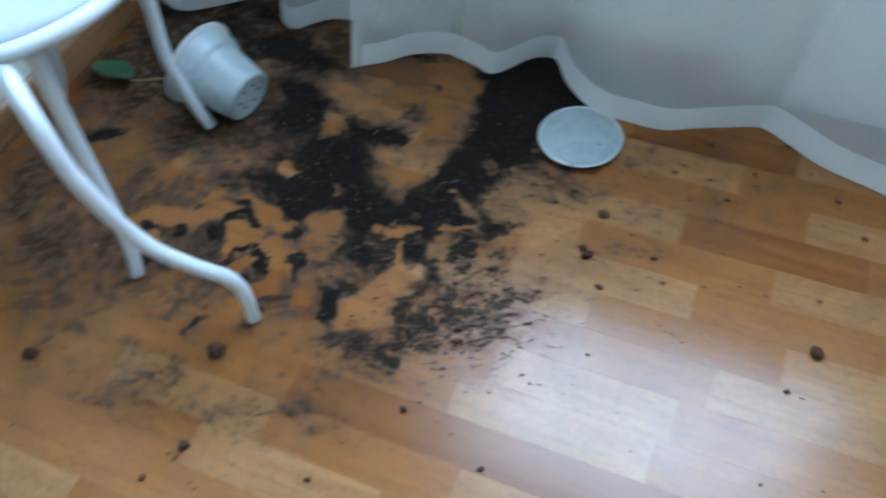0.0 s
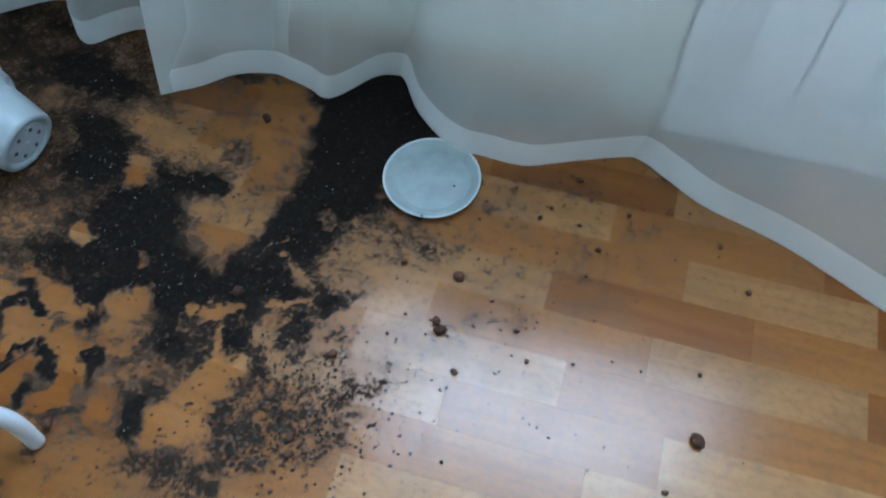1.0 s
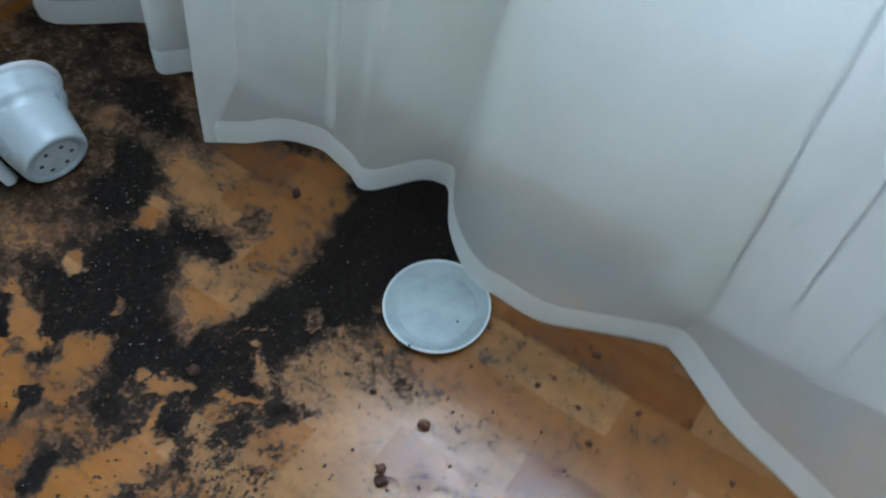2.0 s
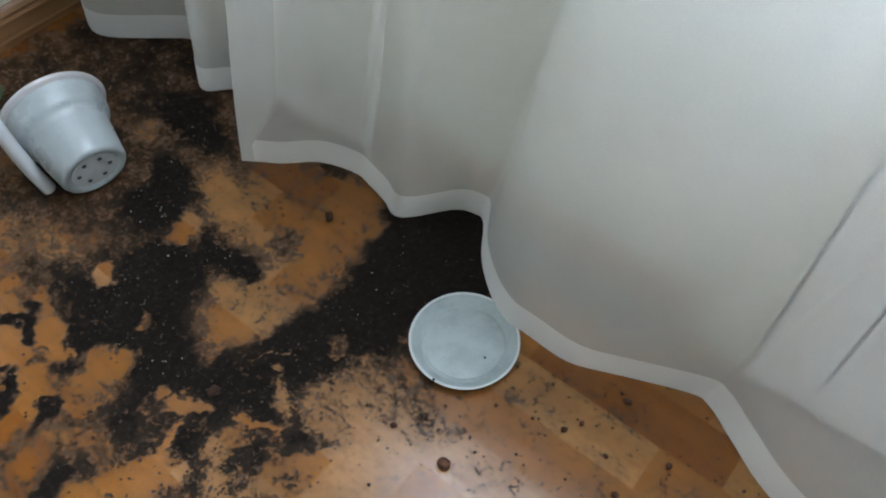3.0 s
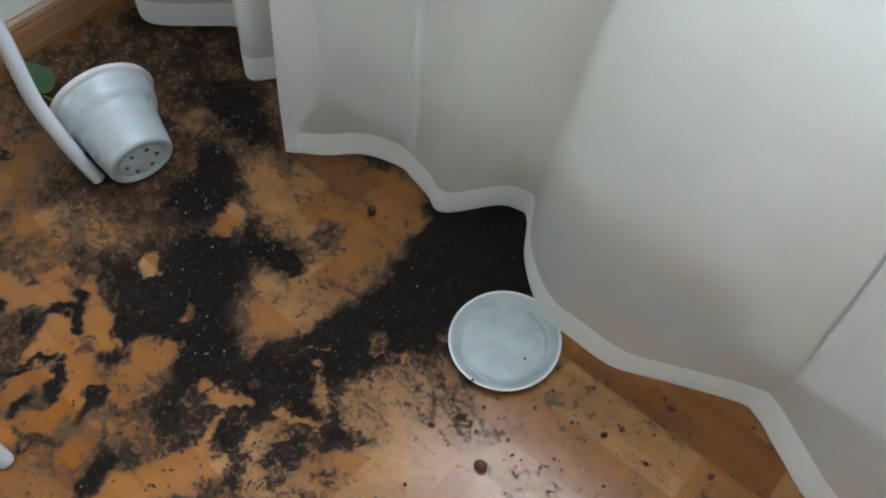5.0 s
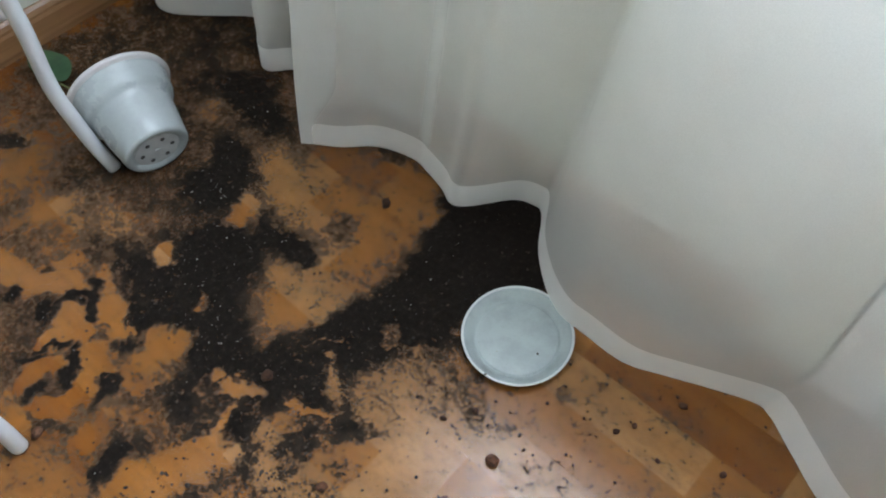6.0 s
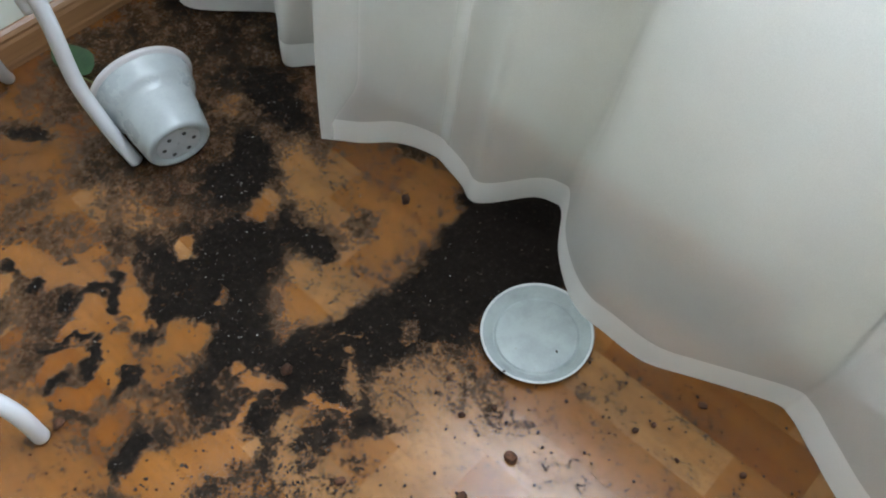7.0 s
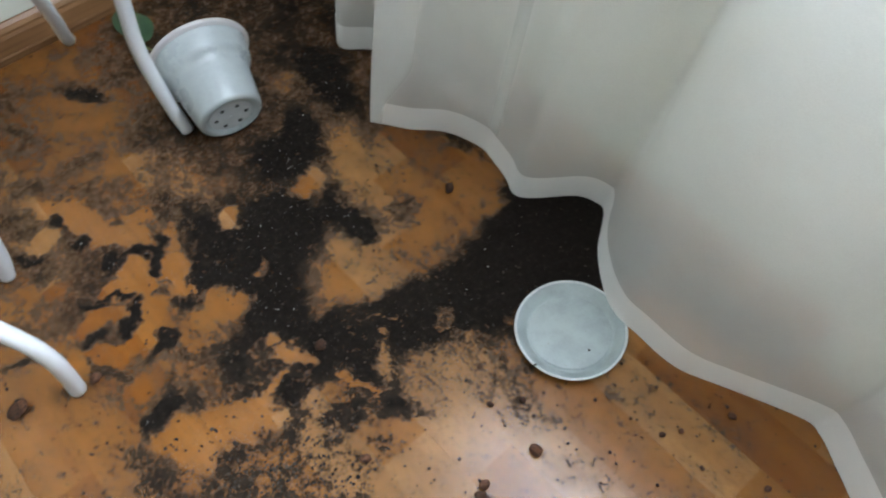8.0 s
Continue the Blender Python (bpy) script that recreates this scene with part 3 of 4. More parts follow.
# thin dirt trodden round the spill
lay(-0.80, -0.06, 0.54, 0.37, 30, 0.40, 0.3)
lay(-0.74, -0.24, 0.24, 0.12, 20, 0.52, 0.4)
lay(-0.66, -0.42, 0.24, 0.12, 15, 0.33, 0.5)
lay(-0.86, -0.45, 0.14, 0.09, 15, 0.28, 0.6)
# next two: dust film, strengthened to stand for weaker light near the window wall
lay(-0.28, 0.02, 0.21, 0.12, 30, 0.36, 0.6)
lay(-0.14, 0.12, 0.22, 0.09, 12, 0.24, 0.6)
lay(-1.06, 0.16, 0.26, 0.20, 20, 0.55, 0.4)
lay(-1.131, 0.251, 0.139, 0.067, 5, 0.62)
lay(-0.415, -0.245, 0.12, 0.09, 44, 0.30, 0.8)
lay(-0.463, -0.205, 0.16, 0.11, 44, 0.50, 0.6)
lay(-0.480, -0.178, 0.161, 0.070, 51, 0.56, 0.45)
lay(-0.214, 0.179, 0.097, 0.041, 17, 0.24, 0.5)
lay(-0.378, -0.073, 0.055, 0.045, 9, 0.36, 0.5)
lay(-0.345, 0.02, 0.07, 0.05, 60, 0.34, 0.5)
# shade on the floor behind the curtain, along the wall, laid as dark cover
lay(-0.28, 0.335, 0.20, 0.05, 0, 0.60, 0.4)
lay(0.06, 0.32, 0.20, 0.06, 0, 0.42, 0.5)
# thick soil
lay(-0.48, 0.235, 0.150, 0.095, 40, 1.0)
lay(-0.489, 0.207, 0.130, 0.080, 66, 1.0)
lay(-0.480, 0.110, 0.121, 0.060, 79, 1.0)
lay(-0.510, 0.002, 0.094, 0.045, 66, 1.0)
lay(-0.697, -0.060, 0.125, 0.083, -46, 0.88)
lay(-0.825, 0.088, 0.080, 0.034, 145, 0.88)
lay(-0.93, -0.03, 0.10, 0.045, 35, 0.58, 0.5)
lay(-0.530, -0.065, 0.118, 0.049, 59, 0.84)
lay(-0.452, -0.059, 0.085, 0.029, 18, 0.75)
lay(-0.925, 0.200, 0.105, 0.026, -6, 0.9)
lay(-0.90, 0.03, 0.09, 0.055, 30, 0.68, 0.5)
lay(-0.845, 0.035, 0.055, 0.040, 40, 0.88, 0.4)
lay(-0.865, -0.035, 0.085, 0.032, 40, 0.74, 0.5)
lay(-1.156, -0.105, 0.053, 0.017, 23, 0.75)
lay(-0.869, -0.050, 0.073, 0.067, 58, 0.56, 0.4)
lay(-0.425, -0.138, 0.062, 0.033, 48, 0.55, 0.4)
lay(-0.638, -0.187, 0.075, 0.040, 15, 0.58, 0.4)
lay(-0.800, -0.075, 0.075, 0.045, 20, 0.80, 0.5)
lay(-0.735, -0.125, 0.06, 0.035, 10, 0.78, 0.5)
# where it lies thickest
lay(-1.081, 0.246, 0.095, 0.073, 18, 0.68, 0.5)
lay(-1.062, -0.050, 0.063, 0.045, -7, 0.36, 0.5)
# this oval is the pot's contact shadow as well as soil
lay(-0.938, -0.036, 0.059, 0.023, 37, 0.56, 0.5)
lay(-0.706, -0.041, 0.087, 0.046, -35, 0.97)
lay(-0.458, 0.272, 0.067, 0.059, -53, 1)
lay(-0.940, 0.225, 0.051, 0.028, -6, 0.85)
lay(-0.881, 0.202, 0.043, 0.019, -28, 0.9)
lay(-0.846, 0.091, 0.062, 0.027, -44, 0.92)
lay(-0.725, 0.071, 0.029, 0.015, -7, 0.95)
lay(-0.648, 0.056, 0.029, 0.014, 25, 0.95)
lay(-0.878, -0.069, 0.050, 0.030, 30, 0.42, 0.5)
lay(-0.968, 0.144, 0.055, 0.024, 16, 0.3, 0.5)
# the wiped island in the middle
lay(-0.683, 0.176, 0.129, 0.087, 22, 0.20, 0.34)
lay(-0.596, 0.058, 0.116, 0.053, 66, 0.25, 0.38)
lay(-0.603, -0.021, 0.050, 0.028, -71, 0.2, 0.4)
lay(-0.641, 0.132, 0.020, 0.021, 18, 0.72, 0.6)
lay(-0.674, 0.055, 0.051, 0.015, 9, 0.9)
lay(-0.767, 0.046, 0.036, 0.016, 113, 0.0)
lay(-0.410, 0.047, 0.042, 0.029, 85, 0.26)
lay(-0.467, 0.049, 0.014, 0.011, 94, 0.05)
lay(-0.377, 0.063, 0.016, 0.014, 3, 0.7, 0.5)
lay(-0.395, 0.020, 0.030, 0.012, 40, 0.62, 0.5)
lay(-0.408, 0.088, 0.040, 0.020, -20, 0.85, 0.5)
lay(-0.368, 0.075, 0.035, 0.016, -30, 0.66, 0.6)
lay(-1.128, -0.119, 0.09, 0.05, 35, 0.22, 0.6)


def soften(a, reach):
    """A wide average over the grid, along both axes."""
    n = int(reach / STEP)
    for axis in (0, 1):
        pad = [(0, 0), (0, 0)]
        pad[axis] = (n + 1, n)
        c = np.cumsum(np.pad(a, pad, mode="edge"), axis=axis)
        a = (c[2 * n + 1:] - c[:-2 * n - 1]) / (2 * n + 1) if axis == 0 else (c[:, 2 * n + 1:] - c[:, :-2 * n - 1]) / (2 * n + 1)
    return a


# a dusty fringe where soil was swept off
fringe = soften(soften(cover, 0.022), 0.018)
cover = np.maximum(cover, np.clip(fringe * (0.72 + 0.55 * ragged(gx, gy, 40.0, 41)), 0, 0.62))
# streaks of bare wood
lay(-0.926, -0.221, 0.094, 0.019, 27, 0)
lay(-0.890, -0.217, 0.029, 0.019, -44, 0.05)
lay(-0.925, -0.277, 0.024, 0.013, 132, 0.05)
lay(-0.795, -0.209, 0.043, 0.020, -1, 0)
lay(-0.795, -0.242, 0.017, 0.013, -115, 0.03)
lay(-0.767, -0.164, 0.034, 0.019, 146, 0)
lay(-0.731, -0.173, 0.019, 0.008, 35, 0)
lay(-0.713, -0.234, 0.038, 0.018, 112, 0)
lay(-0.702, -0.265, 0.029, 0.017, 92, 0)
lay(-0.712, -0.303, 0.046, 0.014, 61, 0)
lay(-0.769, -0.281, 0.031, 0.014, 77, 0)
lay(-0.767, -0.304, 0.019, 0.009, -74, 0.03)
lay(-0.677, -0.150, 0.031, 0.019, 29, 0.08)
lay(-0.693, -0.075, 0.017, 0.008, 135, 0.1)
lay(-0.788, -0.064, 0.015, 0.018, 48, 0)
lay(-0.879, -0.161, 0.020, 0.011, 30, 0.05)
lay(-0.824, -0.144, 0.018, 0.010, 133, 0.08)
lay(-0.660, -0.198, 0.037, 0.020, 38, 0.22)
lay(-0.644, -0.290, 0.010, 0.013, 37, 0)
lay(-0.556, -0.120, 0.025, 0.010, 18, 0.15)
lay(-0.529, -0.161, 0.018, 0.005, 112, 0.1)
lay(-0.532, -0.238, 0.056, 0.016, 67, 0.02)
lay(-0.540, -0.279, 0.034, 0.024, -21, 0.03)
lay(-0.466, -0.085, 0.032, 0.004, 16, 0.15)
lay(-0.454, -0.159, 0.020, 0.017, 75, 0.2)
lay(-0.683, -0.412, 0.104, 0.033, 12, 0.22, 0.5)
lay(-0.839, -0.330, 0.040, 0.035, 109, 0.24, 0.5)
lay(-0.624, -0.346, 0.049, 0.019, 13, 0.22, 0.5)
# clots and strokes left between them
lay(-0.827, -0.182, 0.029, 0.012, -90, 1)
lay(-0.790, -0.177, 0.021, 0.008, -25, 1)
lay(-0.832, -0.227, 0.020, 0.013, -53, 0.85)
lay(-0.888, -0.242, 0.010, 0.012, 37, 0.9)
lay(-0.909, -0.306, 0.018, 0.013, 27, 0.95)
lay(-0.956, -0.253, 0.014, 0.009, 0, 0.8)
lay(-0.741, -0.246, 0.027, 0.011, -48, 1)
lay(-0.746, -0.305, 0.016, 0.011, -104, 1)
lay(-0.784, -0.271, 0.020, 0.005, 63, 0.9)
lay(-0.681, -0.229, 0.034, 0.010, -71, 0.95)
lay(-0.603, -0.274, 0.036, 0.012, 101, 0.95)
lay(-0.591, -0.306, 0.016, 0.016, -60, 0.95)
lay(-0.452, -0.119, 0.027, 0.022, 96, 0.85)
lay(-0.691, -0.311, 0.041, 0.007, 14, 0.7)
lay(-0.586, -0.171, 0.051, 0.028, 88, 0.75)
lay(-0.529, -0.175, 0.054, 0.018, 56, 0.8)
lay(-0.612, -0.245, 0.040, 0.012, 0, 0.6)
# swept patches and clots round the island and under the stool
lay(-0.767, 0.049, 0.028, 0.010, -59, 0.08)
lay(-0.585, 0.239, 0.046, 0.020, -33, 0.2, 0.4)
lay(-0.613, 0.196, 0.071, 0.048, -42, 0.19, 0.4)
lay(-0.633, 0.128, 0.018, 0.012, -40, 0.62, 0.8)
lay(-0.683, 0.263, 0.027, 0.009, 2, 0.75, 0.5)
lay(-0.410, 0.034, 0.033, 0.031, 0, 0.42, 0.6)
lay(-0.390, 0.012, 0.048, 0.026, 39, 0.36, 0.6)
lay(-0.384, 0.084, 0.023, 0.017, 38, 0.58, 0.5)
lay(-0.337, 0.068, 0.018, 0.010, 17, 0.4, 0.6)
lay(-0.479, -0.128, 0.025, 0.017, 57, 0.36, 0.6)
lay(-0.434, -0.142, 0.039, 0.015, 39, 0.42, 0.6)
lay(-0.397, -0.082, 0.041, 0.017, 50, 0.32, 0.6)
lay(-0.346, -0.035, 0.060, 0.034, 39, 0.08, 0.5)
lay(-0.473, -0.046, 0.029, 0.011, -34, 0.34, 0.6)
lay(-0.473, -0.088, 0.033, 0.003, 15, 0.16, 0.4)
lay(-0.420, -0.074, 0.047, 0.006, 35, 0.66, 0.6)
lay(-0.456, -0.122, 0.016, 0.012, 30, 0.74, 0.5)
lay(-0.863, -0.188, 0.041, 0.014, 21, 0)
lay(-0.881, -0.154, 0.019, 0.012, 34, 0.04)
lay(-0.819, -0.146, 0.023, 0.009, -25, 0.08)
lay(-0.759, -0.171, 0.035, 0.018, -29, 0.02)
lay(-0.724, -0.168, 0.014, 0.006, 49, 0.02)
lay(-0.791, -0.206, 0.031, 0.019, -10, 0.02)
lay(-0.783, -0.231, 0.027, 0.016, 77, 0.02)
lay(-0.726, -0.220, 0.029, 0.018, -10, 0.02)
lay(-0.713, -0.245, 0.026, 0.014, -58, 0.02)
lay(-0.759, -0.272, 0.019, 0.012, 58, 0.04)
lay(-0.673, -0.144, 0.028, 0.025, 35, 0.18, 0.4)
lay(-0.667, -0.190, 0.039, 0.020, 35, 0.34, 0.5)
lay(-0.813, -0.181, 0.015, 0.009, 61, 0.97)
lay(-0.783, -0.185, 0.017, 0.006, -18, 0.97)
lay(-0.784, -0.249, 0.024, 0.005, 57, 0.9)
lay(-0.740, -0.243, 0.016, 0.012, -16, 0.97)
lay(-0.688, -0.221, 0.010, 0.008, 10, 0.9)
lay(-0.710, -0.178, 0.018, 0.006, 50, 0.85)
lay(-0.591, -0.127, 0.011, 0.009, -34, 0.12)
lay(-0.685, -0.074, 0.014, 0.007, -35, 0.35, 0.4)
lay(-0.555, -0.122, 0.020, 0.013, 32, 0.26, 0.4)
lay(-1.151, -0.109, 0.041, 0.013, 33, 0.74, 0.5)
lay(-1.153, -0.225, 0.020, 0.009, 43, 0.62, 0.5)
lay(-0.911, -0.304, 0.014, 0.010, 23, 0.85)
lay(-0.929, -0.279, 0.025, 0.015, -38, 0.04)
lay(-0.552, -0.274, 0.052, 0.028, 62, 0.06, 0.4)
lay(-0.596, -0.295, 0.018, 0.016, -78, 0.82, 0.4)
lay(-0.643, -0.291, 0.014, 0.010, 37, 0.03)
lay(-0.922, -0.223, 0.043, 0.015, 19, 0.03)
lay(-0.873, -0.183, 0.025, 0.012, 20, 0.03)
lay(-0.772, -0.392, 0.028, 0.007, 49, 0.74, 0.4)
lay(-0.714, -0.406, 0.012, 0.007, 2, 0.55, 0.5)
lay(-0.406, -0.035, 0.029, 0.010, 39, 0.34, 0.6)
lay(-0.437, -0.027, 0.021, 0.013, 37, 0.42, 0.6)
lay(-0.339, 0.070, 0.039, 0.032, -50, 0.31, 0.8)
lay(-0.346, 0.099, 0.014, 0.007, 19, 0.5, 0.6)
lay(-0.983, -0.128, 0.035, 0.022, 87, 0.14, 0.5)
# thin scratches through the soil
lay(-0.472, -0.085, 0.036, 0.0032, 14, 0.12, 0.5)
lay(-0.517, -0.003, 0.028, 0.0026, 40, 0.15, 0.5)
lay(-0.490, -0.037, 0.012, 0.0030, -30, 0.15, 0.5)
lay(-0.500, -0.025, 0.010, 0.0026, 65, 0.2, 0.5)
lay(-0.537, -0.163, 0.020, 0.0060, 100, 0.08, 0.4)
lay(-0.789, -0.062, 0.016, 0.017, 40, 0.02, 0.3)
lay(-0.531, -0.225, 0.050, 0.026, 60, 0.04, 0.3)
blur = soften(cover, 0.011)
cover = 0.78 * cover + 0.22 * blur
cover = np.clip(cover + (0.24 * ragged(gx, gy, 34.0, 23) + 0.20 * ragged(gx, gy, 15.0, 51)) * np.clip(cover * 4, 0, 1) * np.clip((1.12 - cover) * 3, 0.12, 1), 0, 1)
# the smear is strong under the stool and the pot, and dry and thin towards the middle of the room
dusty = cover * (0.70 + 0.30 / (1 + np.exp((gx + 0.62 - 0.5 * (gy + 0.1)) / 0.05)))
dusty *= 1 - 0.40 / (1 + np.exp((gy + 0.07) / 0.03)) / (1 + np.exp(-(gx + 0.52) / 0.04))


def soil_sheet():
    keep = cover > 0.015
    quad = keep[:-1, :-1] | keep[1:, :-1] | keep[1:, 1:] | keep[:-1, 1:]
    nx, ny = gx.shape
    idx = np.arange(nx * ny).reshape(nx, ny)
    faces = np.stack([idx[:-1, :-1], idx[1:, :-1], idx[1:, 1:], idx[:-1, 1:]], -1)[quad]
    used = np.unique(faces)
    back = np.zeros(nx * ny, dtype=np.int64)
    back[used] = np.arange(len(used))
    thick = np.clip((cover - 0.55) / 0.45, 0, 1) * (np.hypot(gx + 0.346, gy - 0.1565) > 0.068)
    gz = 0.0007 + 0.0018 * thick + 0.004 * thick * np.clip(ragged(gx, gy, 60.0, 31) + 0.25, 0, 1)
    co = np.stack([gx, gy, gz], -1).reshape(-1, 3)[used]
    me = bpy.data.meshes.new("spilled_soil")
    me.from_pydata(co.tolist(), [], back[faces].tolist())
    att = me.attributes.new("cover", "FLOAT", "POINT")
    att.data.foreach_set("value", cover.reshape(-1)[used].astype(np.float32))
    att = me.attributes.new("dust", "FLOAT", "POINT")
    att.data.foreach_set("value", dusty.reshape(-1)[used].astype(np.float32))
    me.materials.append(M_SOIL)
    me.shade_smooth()
    return tagged(new("spilled_soil", me), "black potting soil spilled and smeared over the laminate, shade behind the curtain included", "soil", kind="stuff")


soil_sheet()

ICO = bmesh.new()
bmesh.ops.create_icosphere(ICO, subdivisions=1, radius=1.0)
ICO_V = np.array([v.co[:] for v in ICO.verts])
ICO_F = np.array([[v.index for v in f.verts] for f in ICO.faces])
ICO.free()


def crumbs(name, spots, material, label, category, flat=0.75):
    """Many small uneven grains lying at (x, y, z, radius), in one mesh."""
    rng = np.random.default_rng(len(spots))
    verts, faces = [], []
    for i, (x, y, z, r) in enumerate(spots):
        v = ICO_V * (1 + rng.uniform(-0.28, 0.28, (len(ICO_V), 1))) * np.array([1.0, rng.uniform(0.55, 1.0), flat * rng.uniform(0.6, 1.0)]) * r
        a = rng.uniform(0, 6.28)
        c, s = math.cos(a), math.sin(a)
        v = v @ np.array([[c, s, 0], [-s, c, 0], [0, 0, 1]])
        v[:, 2] -= v[:, 2].min() + 0.1 * r
        verts.append(v + (x, y, z))
        faces.append(ICO_F + i * len(ICO_V))
    me = bpy.data.meshes.new(name)
    me.from_pydata(np.concatenate(verts).tolist(), [], np.concatenate(faces).tolist())
    me.materials.append(material)
    return tagged(new(name, me), label, category, kind="stuff")


def scatter(count, weight, small, large, power, seed, z=0.0005):
    """Grains drawn by a weight over the soil grid, mostly small."""
    rng = np.random.default_rng(seed)
    w = weight.reshape(-1) / weight.sum()
    pick = rng.choice(len(w), count, p=w)
    x = gx.reshape(-1)[pick] + rng.uniform(-STEP, STEP, count)
    y = gy.reshape(-1)[pick] + rng.uniform(-STEP, STEP, count)
    r = small + (large - small) * rng.uniform(0, 1, count) ** power
    t = np.clip((cover.reshape(-1)[pick] - 0.6) / 0.4, 0, 1)
    clear = np.hypot(x + 0.346, y - 0.1565) > 0.073  # none under the saucer
    return list(zip(x[clear], y[clear], (z + 0.003 * t)[clear], r[clear]))


crumbs("soil_crumbs", scatter(4000, np.clip(cover, 0, 1) * (1.15 - cover), 0.0004, 0.0024, 2.2, 4), M_CRUMB, "dark crumbs of potting soil strewn over the spill", "soil")
halo = np.exp(-(((gx + 0.42) / 0.30) ** 2 + ((gy + 0.15) / 0.22) ** 2)) + 0.6 * np.exp(-(((gx + 0.18) / 0.10) ** 2 + ((gy - 0.17) / 0.06) ** 2)) + 0.03
crumbs("loose_soil_crumbs", scatter(1000, halo, 0.0004, 0.0028, 4.0, 9), M_CRUMB, "loose soil crumbs scattered on the clean laminate", "soil")
drift = np.exp(-(((gx + 0.420) / 0.085) ** 2 + ((gy + 0.230) / 0.070) ** 2)) * (0.15 + np.clip(ragged(gx, gy, 26.0, 71) + 0.25, 0, 1))
crumbs("drifted_soil_crumbs", scatter(1150, drift, 0.0006, 0.0030, 2.6, 21), M_CRUMB, "fine soil crumbs drifted over the laminate beside the spill", "soil", 0.5)
crumbs("perlite_specks", scatter(220, np.clip(cover - 0.7, 0, 1) ** 2 * (0.05 + (gx < -0.58)), 0.0002, 0.0010, 3.5, 12, 0.002), M_SPECK, "tiny white perlite specks in the black soil", "perlite")


def pebble(x, y, r, seed):
    bm = bmesh.new()
    bmesh.ops.create_icosphere(bm, subdivisions=3 if r > 0.005 else 2, radius=r)
    for v in bm.verts:
        v.co *= 1 + 0.34 * noise.noise(v.co / r * 1.3 + Vector((seed * 3.1, 0, 0)))
        v.co.x *= 1.08
        v.co.y *= 0.86
        v.co.z *= 0.66
    low = min(v.co.z for v in bm.verts)
    ob = part("clay_pebble", bm, M_CLAY, None, "", True)
    ob.matrix_basis = pose(x, y, -low, 0, 0, seed * 47)
    return tagged(ob, "small brown clay pebble lying on the laminate", "pebble", "pebbles from the pot")


PEBBLES = [(-0.265, 0.014, 0.0075), (-0.267, -0.069, 0.0078), (-0.276, -0.057, 0.0060), (-0.234, -0.119, 0.0050), (-0.172, -0.041, 0.0040), (-0.390, -0.139, 0.0060), (-0.542, -0.091, 0.0080), (-0.621, 0.197, 0.0075),
           (-0.141, 0.218, 0.0052), (-0.181, 0.139, 0.0042), (-0.169, 0.159, 0.0036), (-0.125, 0.142, 0.0034), (-0.092, 0.109, 0.0042), (-0.061, 0.178, 0.0042), (0.068, 0.162, 0.0040), (0.113, 0.100, 0.0040)]
MORE = [(-0.020, 0.258, 0.0050), (-0.149, -0.079, 0.0030), (-0.388, 0.039, 0.0034), (-0.321, 0.048, 0.0040), (-0.343, 0.015, 0.0040), (0.065, -0.036, 0.0030), (0.072, -0.124, 0.0090), (0.044, -0.195, 0.0040),
        (-0.395, -0.276, 0.0055), (-0.401, -0.256, 0.0063), (-0.714, -0.418, 0.0100), (-0.971, -0.515, 0.0100), (-0.678, -0.553, 0.0070), (-0.707, -0.611, 0.0050), (-0.425, -0.400, 0.0050), (-0.501, -0.535, 0.0042), (-0.298, -0.441, 0.0040), (-0.691, -0.324, 0.0075), (-0.717, -0.409, 0.0085), (-0.991, -0.205, 0.0040)]
for i, (x, y, r) in enumerate(PEBBLES + MORE):
    pebble(x, y, r, i)
BY_SAUCER = [(-0.225, 0.203, 0.0019), (-0.258, 0.175, 0.0016), (-0.171, 0.227, 0.0023), (-0.174, 0.216, 0.0019), (-0.227, 0.170, 0.0023), (-0.250, 0.150, 0.0014), (-0.263, 0.113, 0.0019), (-0.112, 0.245, 0.0019), (-0.120, 0.233, 0.0014), (-0.163, 0.173, 0.0014), (-0.137, 0.178, 0.0021), (-0.194, 0.129, 0.0014), (-0.101, 0.161, 0.0019), (-0.069, 0.190, 0.0014), (-0.122, 0.114, 0.0019), (-0.236, 0.042, 0.0019), (-0.247, 0.171, 0.0019), (-0.270, 0.186, 0.0014), (-0.252, 0.196, 0.0014), (-0.317, -0.008, 0.0019), (-0.310, 0.030, 0.0014), (-0.371, -0.064, 0.0019), (-0.403, -0.092, 0.0019), (-0.287, -0.021, 0.0014)]
ON_ISLAND = [(-0.787, 0.138, 0.0019), (-0.714, 0.121, 0.0019), (-0.754, 0.086, 0.0014), (-0.696, 0.098, 0.0019), (-0.706, 0.085, 0.0019), (-0.775, 0.082, 0.0023), (-0.634, 0.251, 0.0012), (-0.568, 0.149, 0.0010), (-0.572, 0.128, 0.0012), (-0.621, 0.019, 0.0019), (-0.633, 0.018, 0.0012), (-0.546, 0.130, 0.0012), (-0.750, 0.136, 0.0014), (-0.669, 0.230, 0.0023), (-0.652, 0.201, 0.0012)]
crumbs("soil_flecks", [(x, y, 0.0006, r) for x, y, r in BY_SAUCER], M_FLECK, "dark brown flecks of soil pressed on the laminate by the saucer", "soil", 0.35)
crumbs("soil_flecks", [(x, y, 0.0012, r) for x, y, r in ON_ISLAND], M_FLECK, "dark brown flecks of soil left on the swept laminate", "soil", 0.35)
crumbs("saucer_crumb", [(-0.312, 0.155, 0.0052, 0.0022), (-0.340, 0.0870, 0.0146, 0.002)], M_CRUMB, "soil crumbs lying in the saucer", "soil")


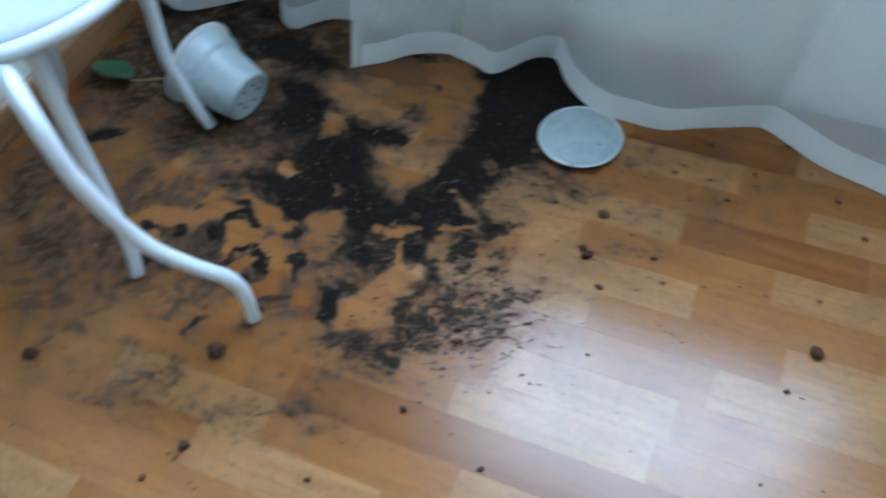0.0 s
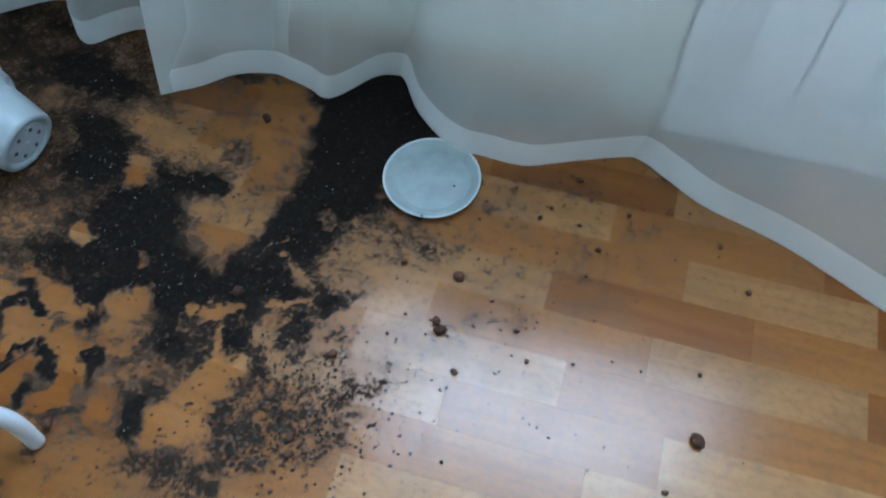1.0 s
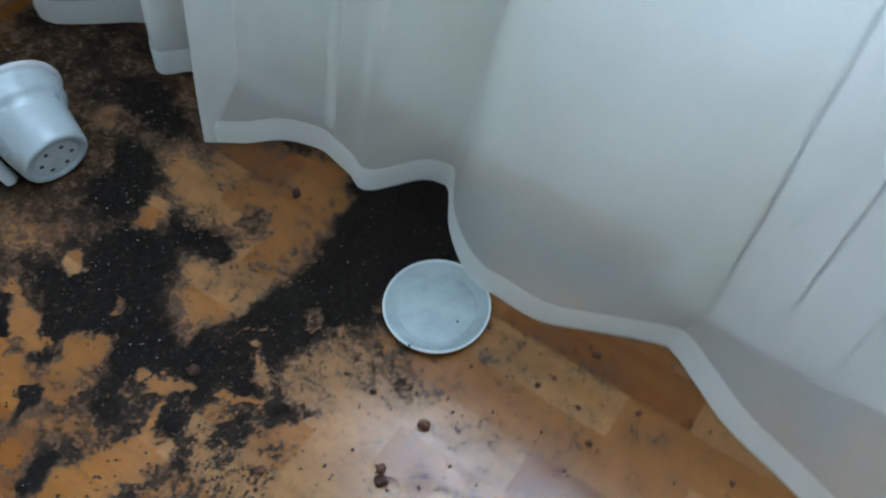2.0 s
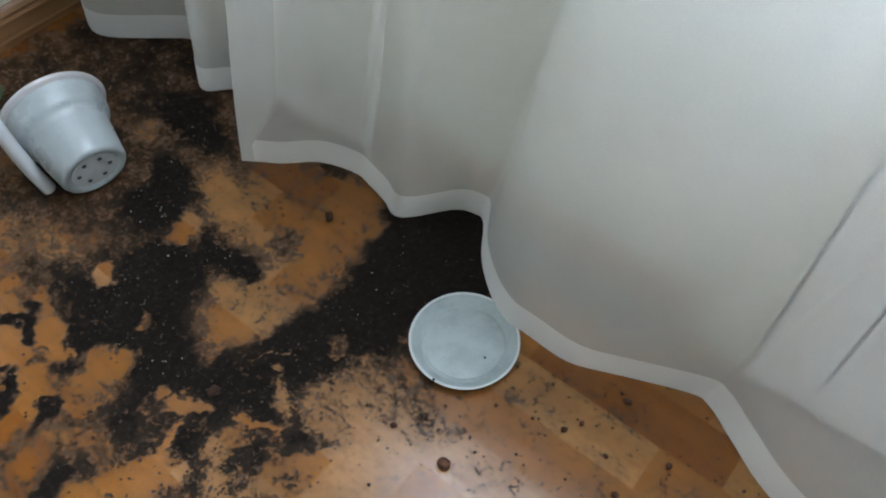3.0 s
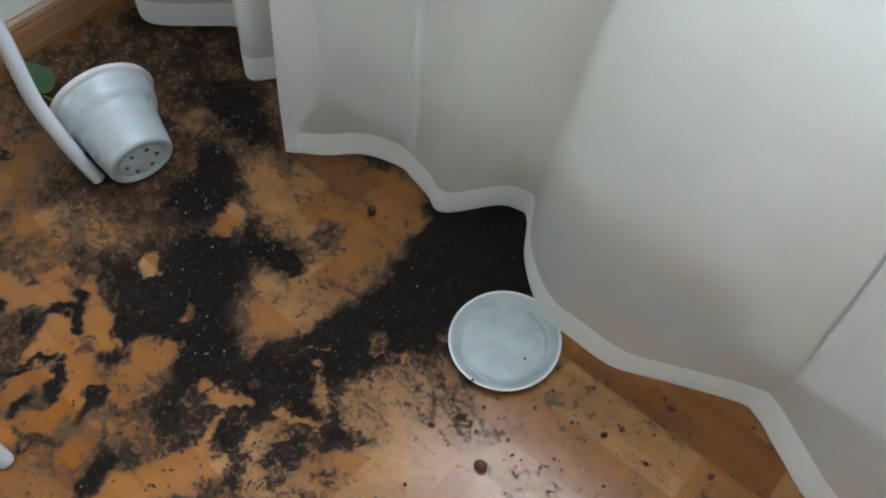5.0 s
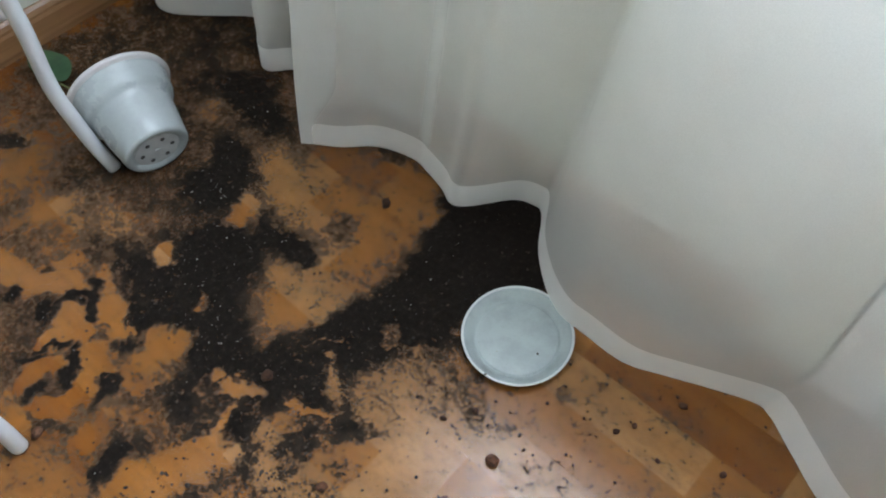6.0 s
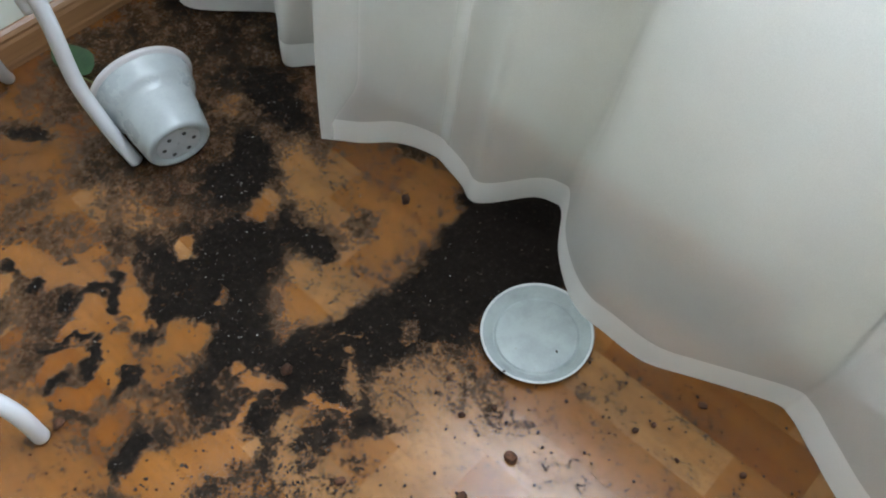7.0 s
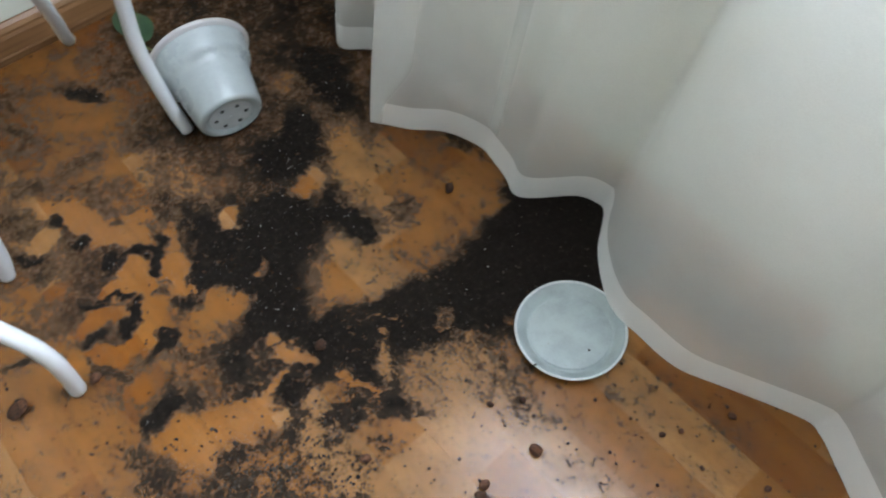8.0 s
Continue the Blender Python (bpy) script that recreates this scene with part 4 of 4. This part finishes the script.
# ---- laminate strips ----
# Rows run along x. Known joints and tones near the spill, the rest goes on at random.
JOINTS = {-4: (-0.05, "l"), -3: (-0.236, "m"), -2: (-0.100, "m"), -1: (0.0, "l"), 0: (-0.145, "d"), 1: (0.030, "l"), 2: (-0.080, "m"), 3: (0.0, "l"), 4: (-0.3, "m")}
TONES = {(-2, -1): "l", (0, -1): "l", (0, 1): "m", (-1, -1): "m", (-3, -1): "l", (-4, -1): "m", (1, -1): "m", (2, -1): "l", (2, -2): "l", (2, -3): "d", (3, -1): "d", (-1, 1): "d", (1, 1): "d", (-3, 0): "m", (-3, 1): "l"}
BACK = {3: (0.27, 0.38, 0.25), 2: (0.27, 0.36, 0.27), 1: (0.27, 0.37), -2: (0.27, 0.37, 0.25)}
TONES.update({(3, -2): "m", (3, -3): "d", (2, -2): "m", (2, -3): "l", (2, -4): "m", (1, -2): "m", (1, -3): "l", (-2, -4): "m", (-2, -3): "l", (0, -2): "l", (0, -3): "m"})
strip_meshes = {}


def strip_mesh(length, tone):
    key = (length, tone)
    if key not in strip_meshes:
        bm = box(bmesh.new(), 0.00005, length - 0.00005, 0.00005, STRIP - 0.00005, -0.0085, 0.0)
        me = bpy.data.meshes.new("strip")
        bm.to_mesh(me)
        bm.free()
        me.materials.append(M_STRIP[tone])
        strip_meshes[key] = me
    return strip_meshes[key]


far = {t: ([], []) for t in "lmd"}
for row in range(math.ceil(Y_SOUTH / STRIP) - 1, 6):
    y = row * STRIP
    rng = random.Random(500 + row)
    start, first = JOINTS.get(row, (rng.uniform(-0.27, 0.0), rng.choice("lmmd")))
    pieces = []
    x, k = start, 0
    while x < X_EAST:
        ln = rng.choice((0.25, 0.27, 0.29))
        pieces.append((x, ln, TONES.get((row, k), first if k == 0 else rng.choice("lllmm" if -9 < row < 0 else "llmmmd"))))
        x, k = x + ln, k + 1
    x, k = start, -1
    while x > X_WEST:
        ln = BACK.get(row, ())[-k - 1] if -k <= len(BACK.get(row, ())) else rng.choice((0.25, 0.27, 0.29))
        x -= ln
        pieces.append((x, ln, TONES.get((row, k), rng.choice("lmmmmd" if x < -0.5 else "llmmmd"))))
        k -= 1
    for x, ln, tone in pieces:
        if x < X_WEST - 0.06:
            x, ln = X_WEST - 0.06, round(ln + x - X_WEST + 0.06, 3)
        if ln < 0.01:
            continue
        if -0.95 < y < 0.4 and x < 0.75:
            ob = new("strip", strip_mesh(ln, tone))
            ob.parent = floor
            ob.location = (x, y, 0)
        else:
            vs, fs = far[tone]
            b = len(vs)
            x0, x1, y0, y1 = x + 0.0003, min(x + ln, X_EAST + 0.1) - 0.0003, y + 0.0003, y + STRIP - 0.0003
            vs += [(x0, y0, 0), (x1, y0, 0), (x1, y1, 0), (x0, y1, 0), (x0, y0, -0.0085), (x1, y0, -0.0085), (x1, y1, -0.0085), (x0, y1, -0.0085)]
            fs += [(b, b + 1, b + 2, b + 3), (b, b + 4, b + 5, b + 1), (b + 1, b + 5, b + 6, b + 2), (b + 2, b + 6, b + 7, b + 3), (b + 3, b + 7, b + 4, b)]
for tone, (vs, fs) in far.items():
    me = bpy.data.meshes.new("far_strips")
    me.from_pydata(vs, [], fs)
    me.materials.append(M_STRIP[tone])
    ob = new("far_strips", me)
    ob.parent = floor
    ob["kind"] = "stuff"
